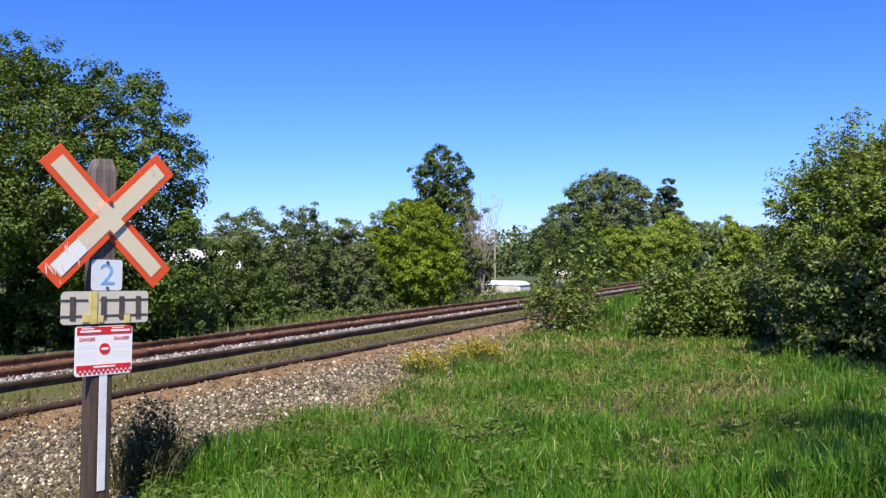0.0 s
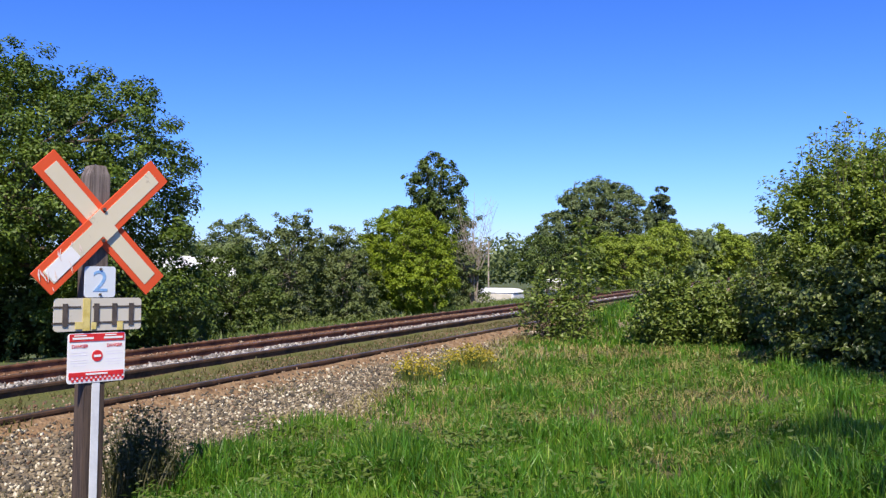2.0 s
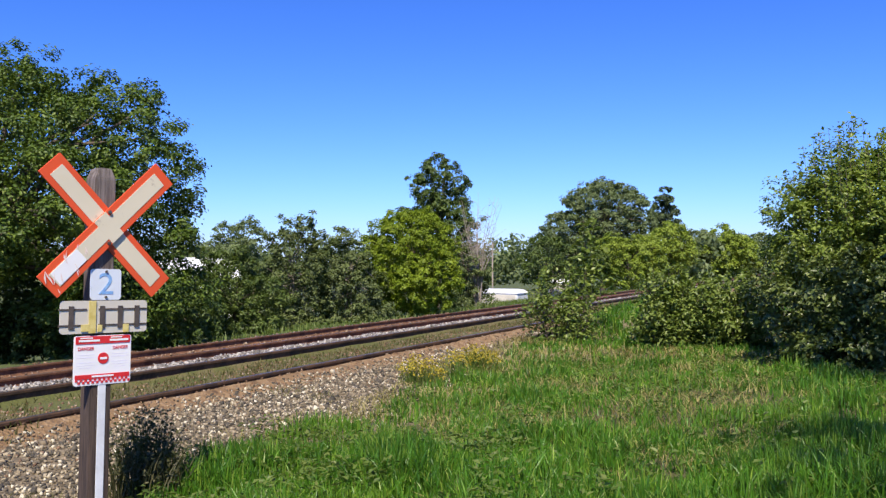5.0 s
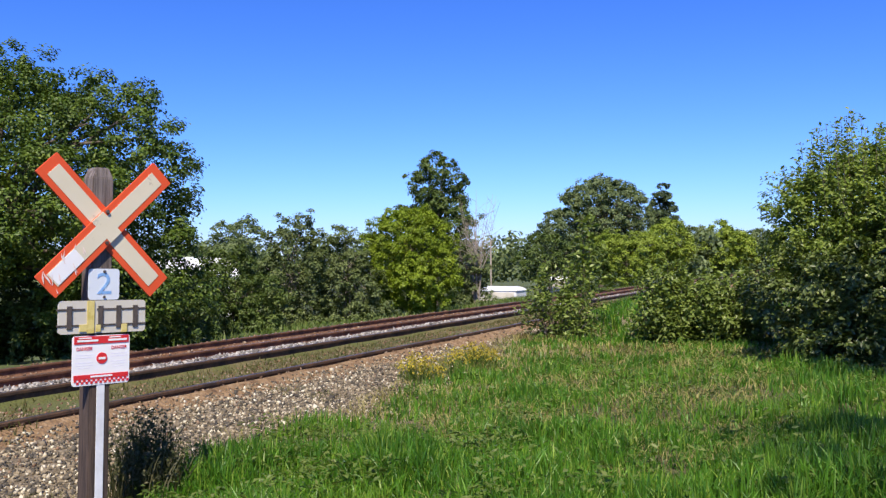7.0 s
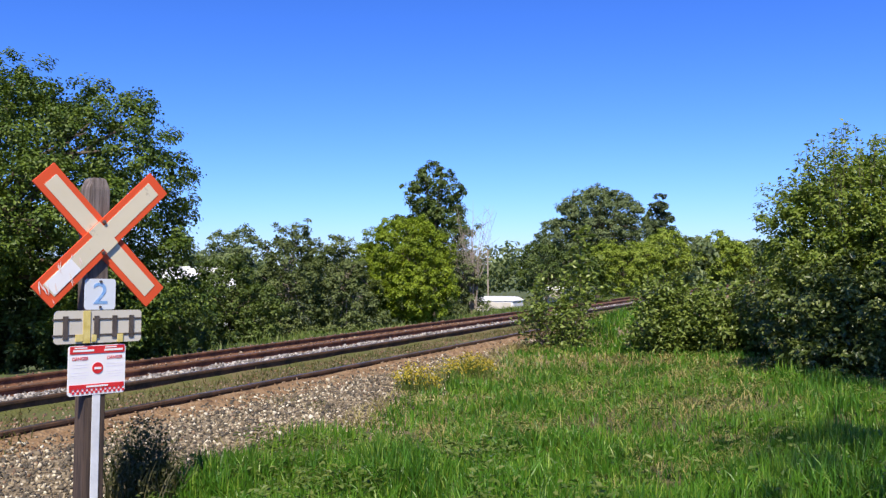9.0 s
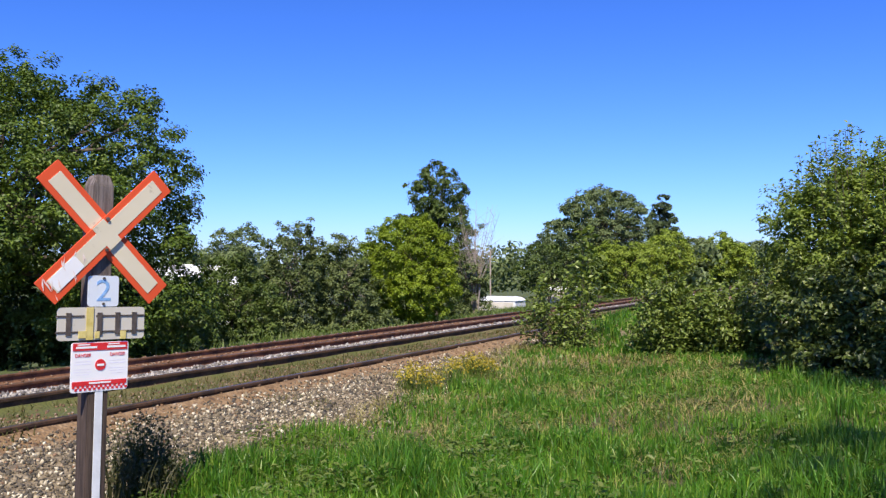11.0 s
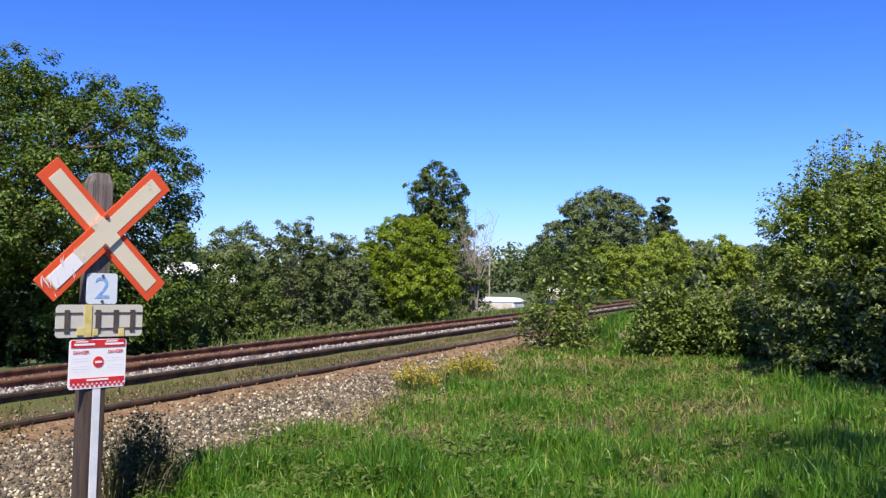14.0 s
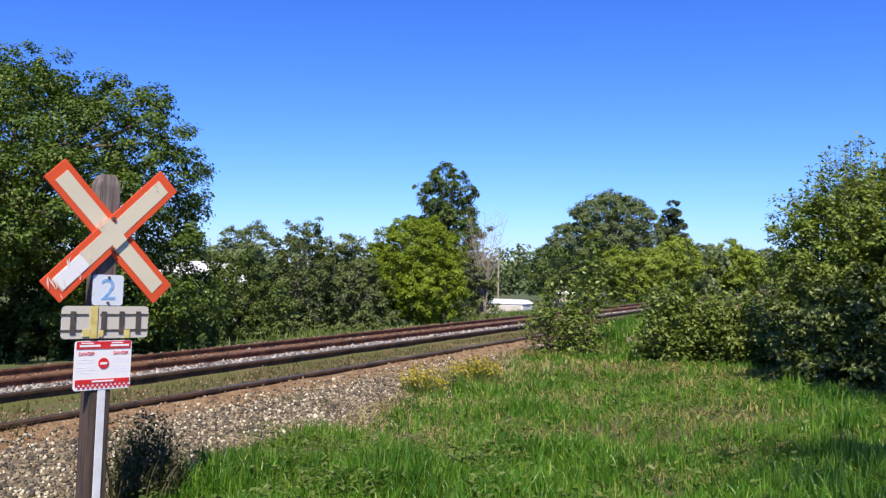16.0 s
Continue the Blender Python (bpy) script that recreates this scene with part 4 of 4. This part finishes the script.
# trees beyond the tracks
tree("broadleaf_tree", -14.2, 25.0, 9.0, [(0.2, 0, 5.7, 5.2, 4.8, 3.3), (4.0, 0, 5.3, 2.8, 3.2, 2.8), (-2.8, 0, 5.3, 4, 4, 3.2), (0.8, -2.6, 4.6, 5.3, 2.7, 1.7), (1.5, 0, 7.3, 1.9, 1.8, 1.5), (5.3, -0.5, 2.6, 1.8, 1.9, 2.1)], 240, 11, 60, 0.11, M_OAK, "large dense dark-green broadleaf tree beyond the tracks", "tree", 75, 1.0, 0.36, 0.24, 60, wisps=0.05, core=0.14)
tree("background_tree", -15.4, 64, 7.3, [(0, 0, 5.5, 1.7, 1.7, 2.0), (-2.0, 0, 4.2, 1.4, 1.5, 1.6)], 34, 7, 44, 0.19, M_FAR, "mid-green tree behind the shrubs", "tree", 12, 0.75, 0.36, 0.2, 18)
tree("shrub", -8.3, 33, 3.4, [(0, 0, 1.6, 1.3, 1.2, 1.8), (1.2, 0, 1.2, 1.0, 1.0, 1.2), (0.4, -0.2, 0.4, 1.7, 1.0, 0.5)], 60, 7, 40, 0.11, M_SHRUB, "leafy green shrub on the verge", "bush", 13, 0.42, 0.2, 0.07, 22)
tree("shrub", -6.5, 37, 4.9, [(0, 0, 2.6, 1.4, 1.3, 2.2), (-1.0, 0, 1.5, 0.9, 1.0, 1.5), (0.5, 0, 3.9, 0.5, 0.5, 0.8), (0, -0.2, 0.5, 1.6, 1.0, 0.6)], 72, 7, 40, 0.12, M_GREY, "tall dull-green shrub on the verge", "bush", 14, 0.42, 0.2, 0.08, 40, bark=M_TWIG)
tree("shrub", -4.5, 38, 4.5, [(0, 0, 2.2, 1.2, 1.2, 2.1), (0.6, 0, 1.4, 1.2, 1.0, 1.5), (0.6, -0.2, 0.5, 1.9, 1.0, 0.6)], 66, 7, 36, 0.12, M_GREY, "twiggy grey-green shrub on the verge", "bush", 15, 0.42, 0.2, 0.08, 40, bark=M_TWIG)
tree("round_tree", -1.65, 40, 5.0, [(0, 0, 2.75, 2.2, 2.0, 2.3), (0.4, -0.2, 1.6, 2.0, 1.9, 1.5)], 150, 7, 58, 0.10, M_LIME, "dense rounded yellow-green young tree", "tree", 16, 0.44, 0.2, 0.12, 24, wisps=0.1)
tree("tall_tree", -0.45, 49, 8.9, [(0.2, 0, 6.9, 1.5, 1.4, 1.9), (0.1, 0, 4.8, 2.2, 1.8, 1.9), (0.1, 0, 5.9, 1.2, 1.0, 1.8)], 66, 7, 56, 0.14, M_SHRUB, "tall open-crowned green tree", "tree", 17, 0.62, 0.28, 0.16, 40, wisps=0.3, core=0.08)
tree("shrub", 1.2, 46, 3.9, [(0, 0, 2.0, 1.1, 1.1, 1.8), (0, 0, 0.6, 1.3, 1.1, 0.7)], 34, 7, 40, 0.13, M_GREY, "grey-green shrub with bare twigs behind", "bush", 18, 0.42, 0.2, 0.08, 20)
bare_twigs(1.75, 45.5, 6.3, 1.5, 19, "leafless pale twiggy shrub")
bare_twigs(-9.2, 30.0, 1.9, 1.2, 20, "leafless pale twigs at the edge of the verge")
tree("umbrella_tree", 16.2, 88, 12.6, [(0.3, 0, 8.0, 4.7, 5.0, 3.8), (-3.2, 0, 6.2, 2.8, 3.6, 2.8), (3.0, 0, 6.8, 2.8, 3.4, 3.0)], 150, 7, 48, 0.22, M_FAR, "broad rounded green tree in the distance", "tree", 21, 0.8, 0.42, 0.3, 70, core=0.14)
tree("conifer", 23.1, 90, 9.8, [(0, 0, 8.8, 0.7, 0.8, 1.2), (0, 0, 7.0, 1.4, 1.3, 2.0)], 30, 6, 40, 0.24, M_PINE, "slim dark conifer beside the broad tree", "tree", 22, 0.5, 0.25, 0.14, 20, wisps=0.4)
tree("conifer", 9.0, 80, 7.4, [(0, 0, 6.2, 0.5, 0.5, 1.2), (0.3, 0, 4.4, 1.8, 1.4, 1.6)], 30, 6, 40, 0.22, M_PINE, "young dark conifer beyond the tracks", "tree", 23, 0.5, 0.25, 0.12, 20, wisps=0.4)
tree("hedge_bush", 15.8, 74, 5.2, [(-1.4, 0, 2.8, 1.6, 1.8, 1.9), (1.4, 0, 2.7, 1.6, 1.8, 1.9), (0, 0, 2.1, 2.6, 2, 2.1)], 74, 7, 40, 0.17, M_HEDGE, "bright green bushy hedge beyond the tracks", "bush", 24, 0.6, 0.3, 0.12, 18)
tree("hedge_bush", 20.8, 79, 7.0, [(0, 0, 3.5, 2.1, 2.0, 2.4)], 40, 7, 40, 0.2, M_HEDGE, "rounded green bush in the distance", "bush", 25, 0.7, 0.34, 0.14, 18)
tree("hedge_bush", 38.5, 118, 8.4, [(0, 0, 3.1, 5.0, 3.4, 2.6), (0.3, 0, 5.9, 1.0, 1.1, 1.5)], 60, 7, 46, 0.3, M_HEDGE, "bright green pointed bush in the distance", "bush", 26, 0.95, 0.5, 0.16, 18)
tree("hedge_bush", 34.7, 118, 7.6, [(0, 0, 3.7, 3.4, 3.0, 3.1)], 44, 7, 46, 0.3, M_FAR, "low rounded green bush in the distance", "bush", 29, 0.95, 0.5, 0.16, 16)
tree("background_tree", 50.0, 140, 7.4, [(0, 0, 3.4, 7.0, 4.0, 3.1)], 60, 7, 46, 0.36, M_FAR, "low green tree in the distance", "tree", 27, 1.2, 0.6, 0.2, 18)
tree("background_tree", 8.6, 73, 5.9, [(0, 0, 3.4, 2.3, 2.0, 2.3), (3.0, 0, 3.0, 2.1, 2, 2.1)], 44, 7, 36, 0.2, M_SHRUB, "dark green low tree in the distance", "tree", 28, 0.7, 0.32, 0.12, 18)


def build_woods():
    """The far edge of woods that closes the place."""
    rng = np.random.default_rng(41)
    n = 1500
    x = rng.uniform(-150, 190, n)
    y = 105 + rng.uniform(0, 25, n) + 0.0006 * (x - 10) ** 2
    keep = d_of(x, y) > 18
    x, y = x[keep], y[keep]
    top = 5.0 + 1.9 * patchy(x, y, 0.12, 42)
    at, face, run = [], [], []
    for i in range(len(x)):
        k = 34
        b = unit(rng.normal(size=(k, 3)))
        at.append(np.array([[x[i], y[i], -2.2 + top[i] * rng.uniform(0.25, 1.0)]]) + b * np.array([[1.9, 1.6, 1.2]]) * rng.uniform(0.4, 1.0, (k, 1)))
        face.append(unit(b + np.array([[0, -0.3, 0.6]])))
        run.append(unit(np.cross(b, rng.normal(size=(k, 3)))))
    ob = new("far_woods", leaves("far_woods", np.concatenate(at), np.concatenate(run), np.concatenate(face), 0.8, 0.5, M_FAR))
    tagged(ob, "low green edge of woods in the distance", "woods", kind="stuff")


def build_pole(x, y, tall):
    pole = thing("utility_pole", pose(x, y, float(ground_z(x, y))), "slim grey wooden utility pole in the distance", "utility pole")
    tubes = Tubes()
    tubes.add([Vector((0, 0, -0.3)), Vector((0, 0, tall))], [0.09, 0.07], 8)
    hang(new("shaft", tubes.mesh("shaft", M_TWIG)), pole, "grey timber shaft")
    part("cap", disc(0, tall + 0.02, 0, 0.12, 0.05, 8), M_BOLT, pole, m=pose(0, 0, tall + 0.02, -90) @ pose(0, 0, -tall - 0.02))


build_woods()
build_pole(5.0, 90, 6.3)
for gx, gy, gh, gs in ((-14.6, 25.4, 2.2, 60), (-11.2, 25.6, 1.8, 70), (-17.5, 25.6, 2.4, 71), (-17.0, 28.5, 3.6, 61), (-12.5, 28.6, 3.4, 62), (-20.5, 28.0, 3.6, 72), (-9.9, 28.0, 2.2, 63)):
    tree("undergrowth_bush", gx, gy, gh, [(0, 0, gh * 0.5, 2.4, 1.3, gh * 0.5)], 50, 6, 34, 0.15, M_SHRUB, "dark undergrowth bush beneath the large tree", "bush", gs, 0.5, 0.26, 0.07, 12)
for gx, gy, gh, gs in ((-7.4, 24.4, 1.5, 65), (-8.6, 27.0, 2.2, 67)):
    tree("low_shrub", gx, gy, gh, [(0, 0, gh * 0.45, 1.0, 0.8, gh * 0.5)], 24, 6, 36, 0.09, M_SHRUB, "low leafy shrub at the edge of the ballast", "bush", gs, 0.3, 0.15, 0.04, 10)
tree("shrub", -10.6, 33.5, 3.0, [(0, 0, 1.5, 1.1, 1.1, 1.5)], 30, 7, 34, 0.11, M_SHRUB, "leafy shrub before the white house", "bush", 64, 0.4, 0.2, 0.06, 16)
tree("shrub", -9.2, 36.0, 3.6, [(0, 0, 2.0, 0.75, 0.9, 1.5)], 24, 7, 34, 0.11, M_SHRUB, "slim leafy shrub before the white house", "bush", 73, 0.36, 0.2, 0.06, 16)
build_house(-18.2, 62, 18, 6.0, 4.5, 3.2, 1.3)
build_trailer(4.7, 70, -28, 3.6, 2.2, 1.25, "white trailer with a ridged roof beyond the tracks")
build_trailer(11.2, 78, -28, 3.2, 2.2, 1.2, "white trailer half hidden by shrubs")

# bushes on the lawn side
shoot_bush("sapling_bush", 2.45, 18.0, 30, (0.72, 0.7), 1.7, 56, 0.10, M_SAPLING, "small open leafy bush beside the tracks", 31, 6, 0.35, body=[(-0.1, 0, 0.55, 0.6, 0.5, 0.5)], clumps=6, bough=0.25, dense=14)
shoot_bush("sapling", 3.15, 18.6, 6, (0.28, 0.28), 2.5, 60, 0.16, M_SAPLING, "slim leafy sapling beside the small bush", 32, 2, 0.75, bare=0.45)
shoot_bush("leafy_bush", 4.6, 17.4, 34, (0.75, 0.8), 1.75, 80, 0.095, M_SAPLING, "spreading leafy bush on the lawn", 33, 8, 0.35, body=[(0.1, 0, 0.75, 0.6, 0.6, 0.6)], clumps=22, bough=0.3, dense=26)
shoot_bush("leafy_bush", 5.65, 16.9, 34, (0.75, 0.8), 1.65, 80, 0.095, M_SAPLING, "spreading leafy bush on the lawn", 34, 6, 0.35, body=[(0, 0, 0.7, 0.65, 0.6, 0.6)], clumps=22, bough=0.3, dense=26)
shoot_bush("tall_bush", 7.35, 14.4, 14, (1.8, 1.7), 3.85, 110, 0.072, M_BUSH, "tall light-green bush with slim leafy shoots", 35, 90, 0.5, loose=30, body=[(-0.1, 0.1, 1.6, 1.6, 1.5, 1.3), (-0.6, 0.2, 2.1, 1.05, 1.2, 1.1), (1.0, 0.2, 2.3, 1.8, 1.7, 1.55)], clumps=190, bough=0.38, clump=0.18, dense=50)
shoot_bush("dense_bush", 6.75, 13.5, 12, (1.5, 1.2), 1.75, 80, 0.085, M_SHADEBUSH, "dense green bush at the foot of the tall one, shade in its leaf colour", 37, 0, 0.5, body=[(-0.05, 0, 0.95, 1.75, 1.25, 0.85), (1.2, 0.2, 1.1, 1.6, 1.3, 1.0), (0.2, -0.3, 0.45, 1.9, 1.2, 0.5)], clumps=110, bough=0.34, clump=0.17, dense=44)
shoot_bush("tall_bush", 10.2, 15.0, 14, (2.0, 1.8), 4.2, 90, 0.11, M_BUSH, "tall dense dark-green bush behind the first", 36, 50, 0.5, body=[(0, 0, 2.0, 2.2, 2.0, 1.95)], clumps=90, bough=0.45, clump=0.22, dense=32)

# unseen trees, added to shade the meadow and the foot of the tall bush
tree("shade_tree", 4.7, -0.2, 10.0, [(0, 0, 7.0, 2.9, 2.9, 2.6)], 66, 5, 34, 0.10, M_OAK, "unseen open-crowned green tree, added to shade the meadow", "tree", 81, 0.6, 0.28, 0.16, 24, core=0.02)
tree("shade_tree", 7.4, 7.8, 8.0, [(-0.1, 0, 5.7, 2.3, 1.8, 1.1)], 46, 6, 36, 0.11, M_OAK, "unseen open-crowned green broadleaf tree, added to shade the tall bush", "tree", 82, 0.6, 0.28, 0.16, 26)

weed_clump("shaded_weed", -2.42, 6.95, 0.30, 0.80, 420, M_SHADEWEED, "bushy weed beside the sign post, the sign's shadow in its colour", 51)
for fx, fy, fr, fn, fs in ((-0.36, 12.8, 0.34, 300, 52), (0.05, 13.6, 0.3, 70, 54), (0.52, 14.5, 0.42, 320, 53)):
    weed_clump("yellow_wildflowers", fx, fy, fr, 0.42, fn, M_VERGE, "low yellow wildflowers at the edge of the stones", fs, M_YELLOW)
build_grass()
build_stones()
build_between_stones()
motions()
